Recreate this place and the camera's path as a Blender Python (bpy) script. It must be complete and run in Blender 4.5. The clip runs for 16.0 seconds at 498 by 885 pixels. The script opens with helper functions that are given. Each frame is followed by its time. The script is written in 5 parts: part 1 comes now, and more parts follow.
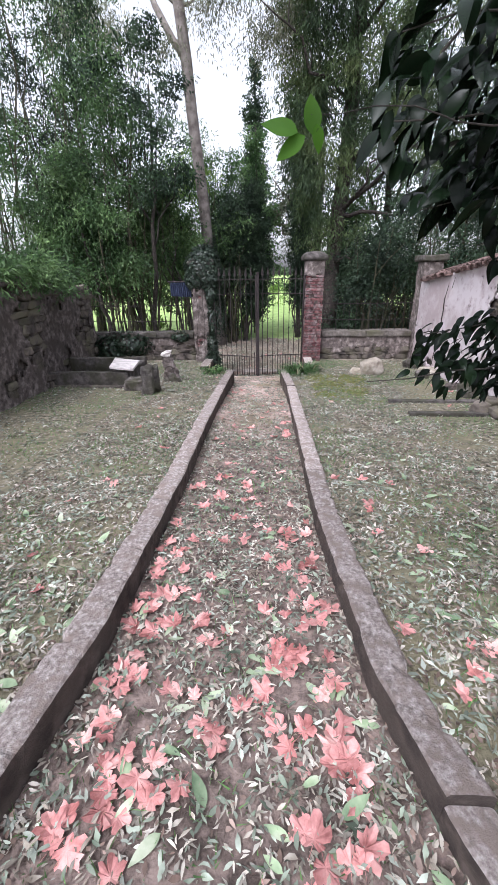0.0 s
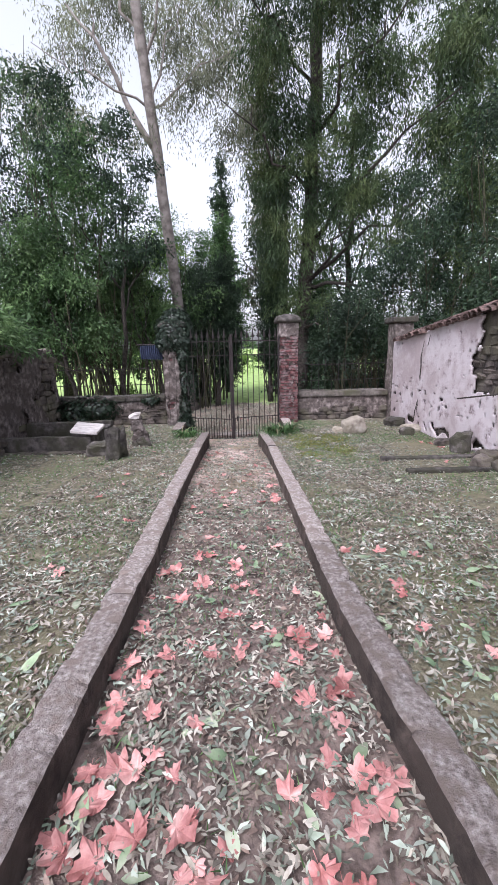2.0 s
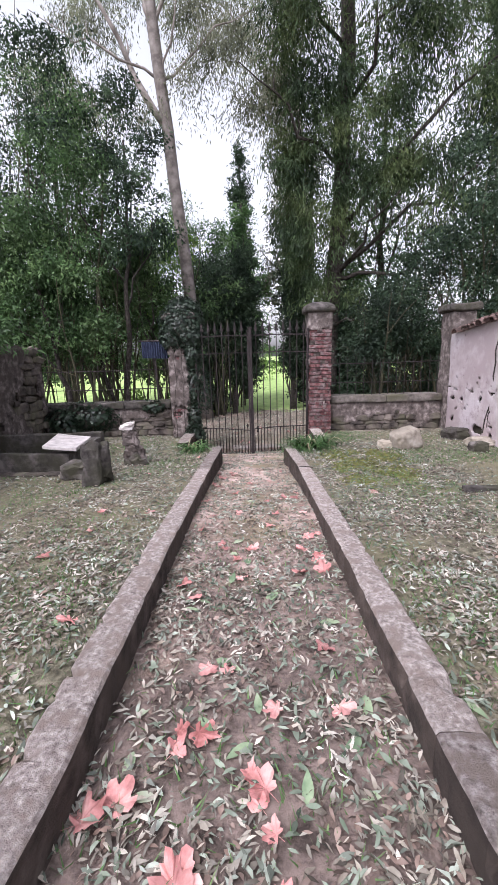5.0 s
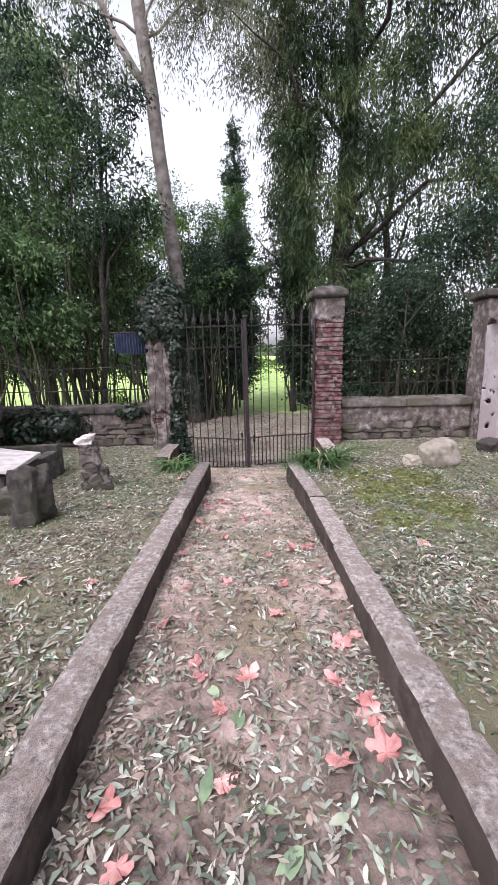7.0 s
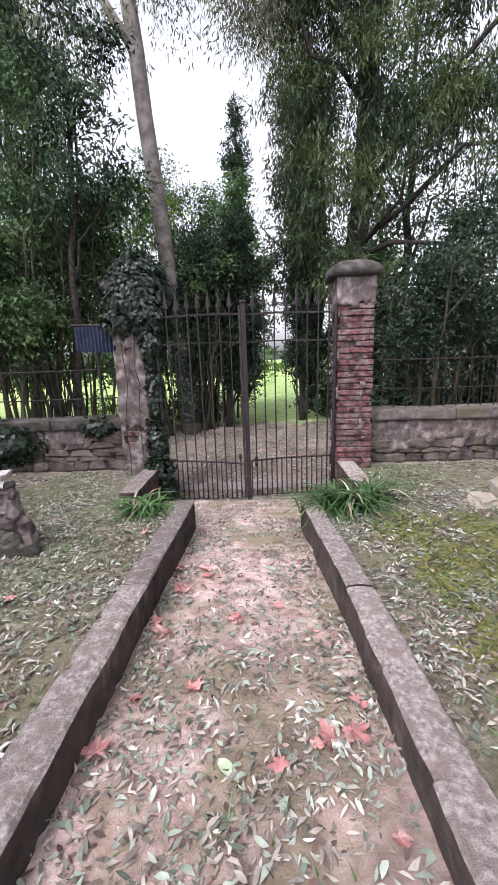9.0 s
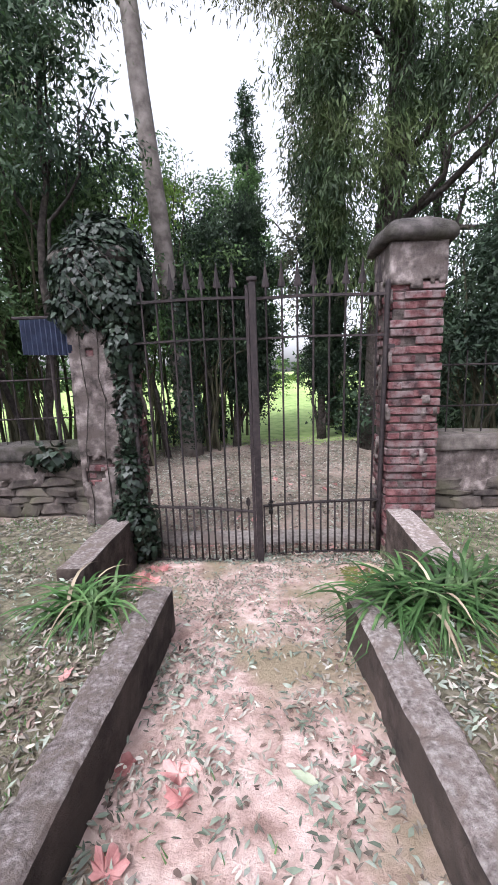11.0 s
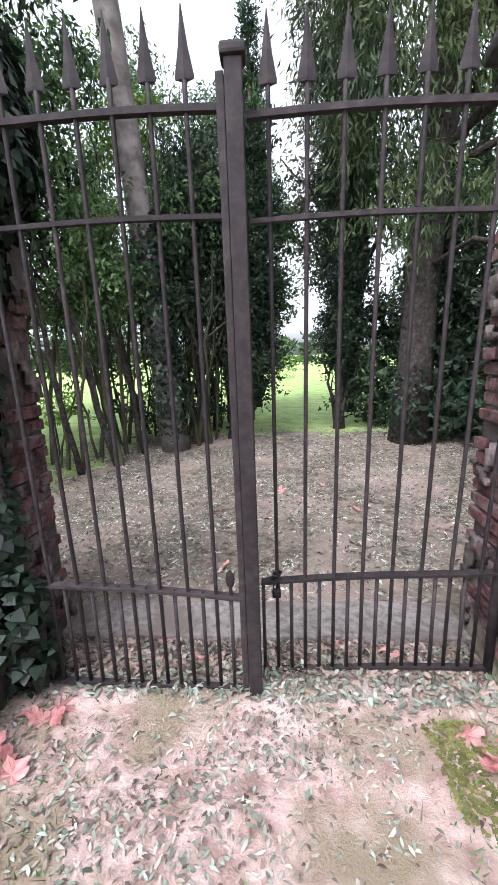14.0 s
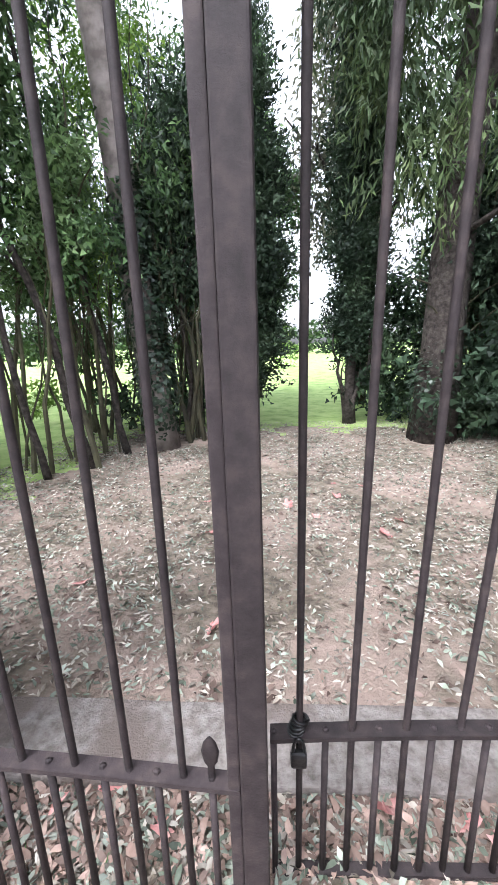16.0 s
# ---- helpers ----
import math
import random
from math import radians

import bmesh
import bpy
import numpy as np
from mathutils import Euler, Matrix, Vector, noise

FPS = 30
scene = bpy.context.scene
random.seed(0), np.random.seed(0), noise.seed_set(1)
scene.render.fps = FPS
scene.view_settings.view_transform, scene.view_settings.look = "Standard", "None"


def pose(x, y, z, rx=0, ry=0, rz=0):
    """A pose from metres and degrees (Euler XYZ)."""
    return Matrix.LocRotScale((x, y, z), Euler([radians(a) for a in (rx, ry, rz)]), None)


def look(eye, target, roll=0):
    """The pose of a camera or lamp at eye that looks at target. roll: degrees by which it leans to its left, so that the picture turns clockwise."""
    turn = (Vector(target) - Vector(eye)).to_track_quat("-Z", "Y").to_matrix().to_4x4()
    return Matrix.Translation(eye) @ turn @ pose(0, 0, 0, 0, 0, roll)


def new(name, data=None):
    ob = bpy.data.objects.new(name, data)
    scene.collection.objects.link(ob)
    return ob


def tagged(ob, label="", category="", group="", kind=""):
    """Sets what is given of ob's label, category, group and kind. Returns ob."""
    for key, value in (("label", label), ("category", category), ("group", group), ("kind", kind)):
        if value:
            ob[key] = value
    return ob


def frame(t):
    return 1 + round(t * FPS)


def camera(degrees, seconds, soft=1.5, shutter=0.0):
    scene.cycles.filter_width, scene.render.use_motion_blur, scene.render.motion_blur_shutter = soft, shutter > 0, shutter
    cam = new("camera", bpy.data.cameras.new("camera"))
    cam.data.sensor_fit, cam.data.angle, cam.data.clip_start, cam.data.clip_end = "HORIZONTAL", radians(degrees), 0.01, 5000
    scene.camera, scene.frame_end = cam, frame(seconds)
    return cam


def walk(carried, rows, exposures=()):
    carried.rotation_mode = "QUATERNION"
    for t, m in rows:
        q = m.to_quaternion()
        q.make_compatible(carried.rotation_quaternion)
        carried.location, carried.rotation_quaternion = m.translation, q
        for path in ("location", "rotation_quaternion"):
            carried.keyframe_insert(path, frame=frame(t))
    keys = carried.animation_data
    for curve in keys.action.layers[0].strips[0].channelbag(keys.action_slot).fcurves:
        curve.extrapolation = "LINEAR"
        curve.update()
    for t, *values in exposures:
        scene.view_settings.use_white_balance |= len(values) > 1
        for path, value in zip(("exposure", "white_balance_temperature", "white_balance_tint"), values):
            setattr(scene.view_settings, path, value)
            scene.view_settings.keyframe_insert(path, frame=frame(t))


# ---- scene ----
cam = camera(64.5, 16.0)
METRES, EYE, TILT, LEAN, TURN = 9.265, 2.312, 0.0, 0.0, 3.1
ROWS = [
    (0.0, 0.0, 0.0, 0.0, -0.35, -23.17, 0.81),
    (0.5, 0.0021, 0.0135, -0.0072, -4.6, -20.5, 0.37),
    (1.0, -0.0064, 0.0295, -0.0158, -11.03, -17.66, 0.59),
    (1.5, -0.0125, 0.0452, -0.0256, -8.41, -17.08, 0.03),
    (2.0, -0.0116, 0.0695, -0.03, -4.79, -13.47, 1.31),
    (2.5, -0.0125, 0.0948, -0.0364, -5.68, -12.48, 2.03),
    (3.0, -0.0156, 0.129, -0.043, -5.71, -12.65, 1.5),
    (3.5, -0.0139, 0.159, -0.0469, -3.53, -11.75, 1.86),
    (6.0, -0.0009, 0.3034, -0.0564, -2.08, -12.57, 1.73),
    (6.5, -0.0028, 0.3396, -0.0574, -2.87, -12.57, 1.61),
    (7.0, 0.0002, 0.3768, -0.0614, -2.81, -12.38, 1.56),
    (7.5, 0.0019, 0.4189, -0.0647, -3.52, -13.4, 1.21),
    (8.0, 0.0076, 0.4591, -0.0672, -3.68, -13.36, 1.29),
    (8.5, 0.0104, 0.4995, -0.0676, -2.55, -12.92, 1.8),
    (9.0, 0.0152, 0.5398, -0.0689, -2.0, -11.8, 1.93),
    (9.5, 0.0186, 0.581, -0.071, -1.03, -10.94, 1.91),
    (10.0, 0.0176, 0.6201, -0.0699, -1.07, -10.03, 1.64),
    (12.5, 0.0246, 0.8042, -0.0883, 0.48, -10.12, 2.76),
    (13.0, 0.0266, 0.8365, -0.0899, -0.2, -10.65, 2.26),
    (13.5, 0.027, 0.8625, -0.0947, -0.18, -11.35, 2.0),
    (14.0, 0.0301, 0.8894, -0.0965, 0.19, -12.3, 1.87),
    (14.5, 0.0268, 0.9136, -0.0979, -0.58, -12.35, 1.6),
    (15.0, 0.0301, 0.9373, -0.103, 0.22, -11.65, 1.82),
    (15.5, 0.0289, 0.9597, -0.1027, 0.2, -12.1, 1.77),
    (16.0, 0.0292, 0.98, -0.1042, 0.05, -13.8, 1.52),
]
EXPOSURES = [(0.0, 0.58, 5900, 15), (2.5, 0.47, 5900, 18), (6.0, 0.58, 6050, 19), (10.0, 0.68, 6000, 18), (13.0, 1.0, 5850, 15), (14.5, 1.08, 5850, 14), (16.0, 1.48, 5900, 13)]
walk(cam, [(t, pose(0, 0, EYE, TILT, LEAN, TURN) @ pose(METRES * x, METRES * y, METRES * z, 90 + pitch, roll, yaw)) for t, x, y, z, yaw, pitch, roll in ROWS], EXPOSURES)
SKY, SUN = 0.15, 1.0

# ---- world and sun: bright overcast sky ----
world = bpy.data.worlds.new("overcast_sky")
scene.world = world
world.use_nodes = True
wn, wl = world.node_tree.nodes, world.node_tree.links
sky = wn.new("ShaderNodeTexSky")
sky.sky_type, sky.sun_disc = "NISHITA", False
sky.sun_elevation, sky.sun_rotation = radians(57), radians(213)
sky.dust_density, sky.air_density = 4.0, 1.2
pale = wn.new("ShaderNodeHueSaturation")
pale.inputs["Saturation"].default_value = 0.14
pale.inputs["Value"].default_value = 1.6
wl.new(sky.outputs[0], pale.inputs["Color"])
wl.new(pale.outputs[0], wn["Background"].inputs[0])
wn["Background"].inputs[1].default_value = SKY
sun = new("sun", bpy.data.lights.new("sun", "SUN"))
sun.data.energy, sun.data.angle, sun.data.color = SUN, radians(25), (1.0, 0.96, 0.9)
sun.matrix_world = look((-9, -14, 26), (0, 0, 0))

# ---- materials ----


def material(name, stops, scale=6.0, detail=6.0, rough=0.85, bump=0.3, fine=60.0, stain=None, stain_scale=1.2, island=0.0, metal=0.0, translucent=0.0, spread=(0.35, 0.65), along=None, spec=0.35):
    """A surface of mottled colour at two scales with relief; stain is a second colour in broad patches."""
    m = bpy.data.materials.new(name)
    m.use_nodes = True
    n, l = m.node_tree.nodes, m.node_tree.links
    bsdf = n["Principled BSDF"]
    where = n.new("ShaderNodeNewGeometry").outputs["Position"]

    def cloud(s, d, r=0.6):
        t = n.new("ShaderNodeTexNoise")
        t.inputs["Scale"].default_value, t.inputs["Detail"].default_value, t.inputs["Roughness"].default_value = s, d, r
        l.new(where, t.inputs["Vector"])
        return t.outputs[0]

    def mix(fac, a, b, kind="MIX"):
        x = n.new("ShaderNodeMix")
        x.data_type, x.blend_type = "RGBA", kind
        l.new(fac, x.inputs["Factor"]) if not isinstance(fac, float) else setattr(x.inputs["Factor"], "default_value", fac)
        for v, s in ((a, x.inputs["A"]), (b, x.inputs["B"])):
            if isinstance(v, tuple):
                s.default_value = (*v, 1)
            else:
                l.new(v, s)
        return x.outputs["Result"]

    ramp = n.new("ShaderNodeValToRGB")
    el = ramp.color_ramp.elements
    while len(el) < len(stops):
        el.new(0.5)
    for i, c in enumerate(stops):
        el[i].position = spread[0] + (spread[1] - spread[0]) * i / max(1, len(stops) - 1)
        el[i].color = (*c, 1)
    l.new(cloud(scale, detail), ramp.inputs[0])
    colour = ramp.outputs[0]
    if stain:
        r2 = n.new("ShaderNodeValToRGB")
        r2.color_ramp.elements[0].position, r2.color_ramp.elements[1].position = 0.46, 0.62
        l.new(cloud(stain_scale, 5.0), r2.inputs[0])
        colour = mix(r2.outputs[0], colour, stain)
    if along:
        # another earth from y0 to y1, with a ragged border
        y0, y1, stops2 = along
        part = n.new("ShaderNodeSeparateXYZ")
        l.new(where, part.inputs[0])
        rag = n.new("ShaderNodeMath")
        rag.operation = "MULTIPLY_ADD"
        l.new(cloud(2.2, 8.0, 0.65), rag.inputs[0])
        rag.inputs[1].default_value = 9.0
        l.new(part.outputs["Y"], rag.inputs[2])
        edge = n.new("ShaderNodeMapRange")
        edge.inputs["From Min"].default_value, edge.inputs["From Max"].default_value = y0 + 4.5, y1 + 4.5
        l.new(rag.outputs[0], edge.inputs["Value"])
        other = n.new("ShaderNodeValToRGB")
        other.color_ramp.elements[0].color, other.color_ramp.elements[1].color = (*stops2[0], 1), (*stops2[1], 1)
        other.color_ramp.elements[0].position, other.color_ramp.elements[1].position = 0.38, 0.64
        l.new(cloud(13.0, 8.0), other.inputs[0])
        colour = mix(edge.outputs[0], other.outputs[0], colour)
    if island:
        r3 = n.new("ShaderNodeMapRange")
        r3.inputs["To Min"].default_value, r3.inputs["To Max"].default_value = 1 - island, 1 + island
        l.new(n.new("ShaderNodeNewGeometry").outputs["Random Per Island"], r3.inputs["Value"])
        hs = n.new("ShaderNodeHueSaturation")
        l.new(r3.outputs[0], hs.inputs["Value"])
        l.new(colour, hs.inputs["Color"])
        colour = hs.outputs[0]
    oi = n.new("ShaderNodeObjectInfo")
    r4 = n.new("ShaderNodeMapRange")
    r4.inputs["To Min"].default_value, r4.inputs["To Max"].default_value = 0.68, 1.2
    l.new(oi.outputs["Random"], r4.inputs["Value"])
    hv = n.new("ShaderNodeHueSaturation")
    l.new(r4.outputs[0], hv.inputs["Value"])
    l.new(colour, hv.inputs["Color"])
    colour = hv.outputs[0]
    l.new(colour, bsdf.inputs["Base Color"])
    bsdf.inputs["Roughness"].default_value, bsdf.inputs["Metallic"].default_value = rough, metal
    bsdf.inputs["Specular IOR Level"].default_value = spec
    if bump:
        b = n.new("ShaderNodeBump")
        b.inputs["Strength"].default_value, b.inputs["Distance"].default_value = bump, 0.02
        l.new(cloud(fine, 8.0, 0.7), b.inputs["Height"])
        l.new(b.outputs[0], bsdf.inputs["Normal"])
    if translucent:
        tr = n.new("ShaderNodeBsdfTranslucent")
        l.new(colour, tr.inputs["Color"])
        ms = n.new("ShaderNodeMixShader")
        ms.inputs[0].default_value = translucent
        l.new(bsdf.outputs[0], ms.inputs[1])
        l.new(tr.outputs[0], ms.inputs[2])
        l.new(ms.outputs[0], n["Material Output"].inputs["Surface"])
    return m


SOIL = material("pink_soil_path", [(0.26, 0.17, 0.145), (0.45, 0.32, 0.28), (0.6, 0.46, 0.42)], 9, 8, 0.95, 0.7, 70, stain=(0.25, 0.2, 0.135), stain_scale=1.9, along=(3.8, 6.4, ((0.065, 0.048, 0.041), (0.24, 0.18, 0.158))))
LAWN = material("leaf_strewn_turf", [(0.05, 0.044, 0.03), (0.135, 0.122, 0.083), (0.27, 0.24, 0.18)], 17, 9, 0.95, 0.9, 60, stain=(0.17, 0.15, 0.095), stain_scale=1.1)
WOODS = material("leaf_strewn_earth", [(0.075, 0.062, 0.048), (0.17, 0.142, 0.108), (0.27, 0.22, 0.18)], 12, 8, 0.95, 0.8, 60, stain=(0.33, 0.25, 0.21), stain_scale=0.9)
MEADOW = material("mown_grass", [(0.2, 0.3, 0.085), (0.3, 0.42, 0.13), (0.38, 0.48, 0.18)], 3, 8, 0.9, 0.6, 40)
# dark brown concrete for the upright faces of kerbs and landing walls
SIDE = material("dark_brown_concrete", [(0.03, 0.022, 0.019), (0.065, 0.048, 0.041), (0.13, 0.1, 0.085)], 8, 10, 0.95, 0.8, 45, stain=(0.08, 0.06, 0.05), stain_scale=3)
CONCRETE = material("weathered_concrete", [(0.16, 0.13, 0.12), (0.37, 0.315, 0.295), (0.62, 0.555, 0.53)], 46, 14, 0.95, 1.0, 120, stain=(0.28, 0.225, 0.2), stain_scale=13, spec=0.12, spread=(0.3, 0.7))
DARKSTONE = material("mossy_dark_concrete", [(0.042, 0.036, 0.034), (0.1, 0.087, 0.082), (0.175, 0.153, 0.145)], 9, 11, 0.95, 0.9, 40, stain=(0.062, 0.058, 0.04), stain_scale=2.5)
SILL = material("pale_worn_concrete", [(0.19, 0.165, 0.15), (0.31, 0.275, 0.255), (0.4, 0.36, 0.335)], 22, 12, 0.95, 0.9, 90, stain=(0.21, 0.17, 0.15), stain_scale=3)
COPING = material("dirty_brown_concrete", [(0.06, 0.051, 0.045), (0.125, 0.107, 0.096), (0.2, 0.172, 0.157)], 7, 10, 0.95, 0.8, 50, stain=(0.09, 0.083, 0.056), stain_scale=2.2)
BRICK = material("red_brick", [(0.045, 0.025, 0.027), (0.135, 0.052, 0.054), (0.235, 0.115, 0.112)], 11, 9, 0.93, 1.0, 45, stain=(0.23, 0.175, 0.172), stain_scale=9)
MORTAR = material("lime_mortar", [(0.07, 0.055, 0.05), (0.19, 0.155, 0.14)], 14, 8, 0.95, 1.0, 50)
PLASTER = material("stained_grey_plaster", [(0.05, 0.04, 0.037), (0.15, 0.122, 0.114), (0.32, 0.27, 0.255)], 10, 12, 0.95, 1.0, 30, stain=(0.1, 0.08, 0.072), stain_scale=4)
WHITEWASH = material("peeling_pink_white_plaster", [(0.25, 0.19, 0.19), (0.66, 0.555, 0.575), (0.8, 0.71, 0.735)], 6.5, 13, 0.9, 0.7, 30, stain=(0.6, 0.49, 0.5), stain_scale=1.6, spread=(0.3, 0.5))
RUBBLE = material("rubble_stone", [(0.045, 0.037, 0.034), (0.11, 0.09, 0.08), (0.22, 0.18, 0.165)], 5, 10, 0.95, 0.9, 35, stain=(0.11, 0.10, 0.07), stain_scale=2.5)
PALEROCK = material("pale_lichened_rock", [(0.17, 0.14, 0.115), (0.33, 0.285, 0.24), (0.45, 0.4, 0.35)], 6, 10, 0.92, 0.8, 25, stain=(0.25, 0.215, 0.17), stain_scale=2.5)
MARBLE = material("dirty_white_marble", [(0.36, 0.32, 0.31), (0.58, 0.53, 0.52)], 9, 9, 0.7, 0.3, 40)
TERRACOTTA = material("old_roof_tile", [(0.06, 0.042, 0.038), (0.14, 0.09, 0.08), (0.24, 0.155, 0.14)], 8, 8, 0.95, 0.8, 40)
IRON = material("rusted_brown_iron", [(0.026, 0.02, 0.021), (0.037, 0.029, 0.03), (0.055, 0.042, 0.041)], 24, 8, 0.7, 0.25, 200, metal=0.1, spec=0.25)
LOCKBLACK = material("dark_padlock_metal", [(0.015, 0.015, 0.016), (0.04, 0.04, 0.04)], 20, 4, 0.4, 0.1, 90, metal=0.7)
SIGNBLUE = material("faded_blue_painted_board", [(0.018, 0.024, 0.05), (0.036, 0.046, 0.085)], 9, 6, 0.7, 0.2, 40)
BARK = material("dark_fissured_bark", [(0.02, 0.016, 0.014), (0.044, 0.036, 0.031), (0.078, 0.066, 0.058)], 16, 10, 0.95, 1.0, 30)
PALEBARK = material("smooth_pale_bark", [(0.16, 0.135, 0.12), (0.28, 0.24, 0.22), (0.38, 0.335, 0.31)], 4.5, 9, 0.85, 0.5, 14)
CANE = material("dark_thicket_stem", [(0.035, 0.032, 0.02), (0.085, 0.08, 0.045)], 4, 6, 0.8, 0.3, 40)
LEAF_MID = material("broad_green_leaf", [(0.035, 0.07, 0.028), (0.075, 0.14, 0.05), (0.16, 0.25, 0.095)], 1.0, 4, 0.55, 0, island=0.5, translucent=0.35)
LEAF_DARK = material("dark_cypress_leaf", [(0.014, 0.028, 0.016), (0.029, 0.054, 0.028), (0.062, 0.1, 0.05)], 1.5, 4, 0.65, 0, island=0.4, translucent=0.2)
LEAF_PINE = material("drooping_needle_leaf", [(0.032, 0.056, 0.026), (0.066, 0.104, 0.04), (0.135, 0.175, 0.068)], 0.9, 4, 0.65, 0, island=0.4, translucent=0.3)
LEAF_PALE = material("grey_green_leaf", [(0.12, 0.13, 0.09), (0.2, 0.21, 0.14), (0.26, 0.26, 0.18)], 0.9, 4, 0.6, 0, island=0.35, translucent=0.35)
LEAF_LIGHT = material("yellow_green_leaf", [(0.1, 0.19, 0.03), (0.17, 0.29, 0.05), (0.27, 0.4, 0.08)], 1.0, 4, 0.55, 0, island=0.4, translucent=0.4)
IVY = material("dark_ivy_leaf", [(0.01, 0.02, 0.011), (0.02, 0.036, 0.02), (0.045, 0.062, 0.042)], 7, 4, 0.42, 0, island=0.5, translucent=0.08)
# near-black green: the shade on the underlit branch is put into the colour
GLOSSY = material("glossy_dark_green_leaf_shaded", [(0.003, 0.007, 0.003), (0.006, 0.013, 0.006), (0.011, 0.022, 0.009)], 4, 4, 0.26, 0, island=0.35, translucent=0.04, spec=0.12)
YOUNG = material("fresh_green_young_leaf", [(0.045, 0.115, 0.012), (0.08, 0.17, 0.02)], 4, 4, 0.5, 0, island=0.2, translucent=0.45, spec=0.08)
BLADE = material("strap_leaf_green", [(0.035, 0.085, 0.025), (0.06, 0.13, 0.038), (0.13, 0.2, 0.085)], 6, 4, 0.5, 0, island=0.4, translucent=0.25)
STRAW = material("dry_straw_blade", [(0.24, 0.19, 0.13), (0.4, 0.33, 0.24)], 8, 4, 0.8, 0, island=0.2)
LITTER = material("dry_narrow_leaves", [(0.15, 0.12, 0.093), (0.3, 0.265, 0.22), (0.52, 0.48, 0.42)], 7, 5, 0.8, 0, island=0.55)
LITTER_GREEN = material("grey_green_fallen_leaves", [(0.085, 0.108, 0.075), (0.2, 0.23, 0.178), (0.4, 0.43, 0.37)], 5, 5, 0.75, 0, island=0.55)
LITTER_BROWN = material("brown_leaf_scraps", [(0.1, 0.066, 0.052), (0.21, 0.145, 0.118), (0.36, 0.265, 0.225)], 6, 5, 0.85, 0, island=0.5)
GRASS = material("short_green_grass", [(0.06, 0.13, 0.04), (0.1, 0.19, 0.06), (0.15, 0.23, 0.09)], 3, 5, 0.7, 0, island=0.4, translucent=0.2)
MOSS = material("yellow_green_moss", [(0.1, 0.1, 0.03), (0.17, 0.17, 0.05), (0.25, 0.245, 0.08)], 14, 8, 0.95, 0.8, 90)
PLANE = material("salmon_pink_plane_leaf", [(0.3, 0.11, 0.1), (0.56, 0.255, 0.24), (0.72, 0.44, 0.4)], 9, 6, 0.75, 0.2, 60, translucent=0.15)
OVAL = material("fallen_oval_leaf", [(0.12, 0.18, 0.1), (0.26, 0.33, 0.2), (0.45, 0.46, 0.36)], 5, 5, 0.55, 0.15, 60)

# ---- mesh helpers ----
rng = np.random.default_rng(7)


def mesh_ob(name, verts, faces, mat, parent=None, smooth=False):
    me = bpy.data.meshes.new(name)
    me.from_pydata([tuple(map(float, v)) for v in verts], [], [tuple(map(int, f)) for f in faces])
    me.materials.append(mat)
    if smooth:
        me.polygons.foreach_set("use_smooth", [True] * len(me.polygons))
    me.update()
    ob = new(name, me)
    ob.parent = parent
    return ob


def thing(name, label, category, group="", x=0.0, y=0.0, z=0.0):
    ob = tagged(new(name), label, category, group)
    ob.location = (x, y, z)
    return ob


class Shape:
    """Gathers vertices and faces of one mesh."""

    def __init__(self):
        self.v, self.f = [], []

    def add(self, verts, faces):
        k = len(self.v)
        self.v += [tuple(p) for p in verts]
        self.f += [tuple(i + k for i in q) for q in faces]

    def tube(self, pts, radii, sides=7):
        pts = [Vector(p) for p in pts]
        rings = []
        for i, p in enumerate(pts):
            d = (pts[min(i + 1, len(pts) - 1)] - pts[max(i - 1, 0)]).normalized()
            a = d.cross(Vector((0.31, 0.95, 0.05))).normalized() if abs(d.y) < 0.9 else d.cross(Vector((1, 0, 0))).normalized()
            b = d.cross(a)
            r = radii[i] if isinstance(radii, (list, tuple)) else radii
            rings += [p + (a * math.cos(k * 2 * math.pi / sides) + b * math.sin(k * 2 * math.pi / sides)) * r for k in range(sides)]
        f = [(i * sides + k, i * sides + (k + 1) % sides, (i + 1) * sides + (k + 1) % sides, (i + 1) * sides + k) for i in range(len(pts) - 1) for k in range(sides)]
        f += [tuple(range(sides))[::-1], tuple((len(pts) - 1) * sides + k for k in range(sides))]
        self.add(rings, f)

    def box(self, x0, y0, z0, x1, y1, z1):
        self.add([(x0, y0, z0), (x1, y0, z0), (x1, y1, z0), (x0, y1, z0), (x0, y0, z1), (x1, y0, z1), (x1, y1, z1), (x0, y1, z1)],
                 [(3, 2, 1, 0), (4, 5, 6, 7), (0, 1, 5, 4), (1, 2, 6, 5), (2, 3, 7, 6), (3, 0, 4, 7)])

    def make(self, name, mat, parent=None, smooth=False):
        return mesh_ob(name, self.v, self.f, mat, parent, smooth)


def worn(ob, bevel=0.012, rough=0.012, scale=5.0, cuts=0):
    """Rounds the edges of a mesh and makes its faces uneven."""
    bm = bmesh.new()
    bm.from_mesh(ob.data)
    if cuts:
        bmesh.ops.subdivide_edges(bm, edges=bm.edges[:], cuts=cuts, use_grid_fill=True)
    if bevel:
        sharp = [e for e in bm.edges if len(e.link_faces) == 2 and e.calc_face_angle(0) > 0.6]
        bmesh.ops.bevel(bm, geom=sharp, offset=bevel, segments=2, affect="EDGES", profile=0.6)
    for v in bm.verts:
        v.co += noise.noise_vector(v.co * scale) * rough + noise.noise_vector(v.co * scale * 4) * rough * 0.4
    bm.to_mesh(ob.data)
    bm.free()
    ob.data.update()
    return ob


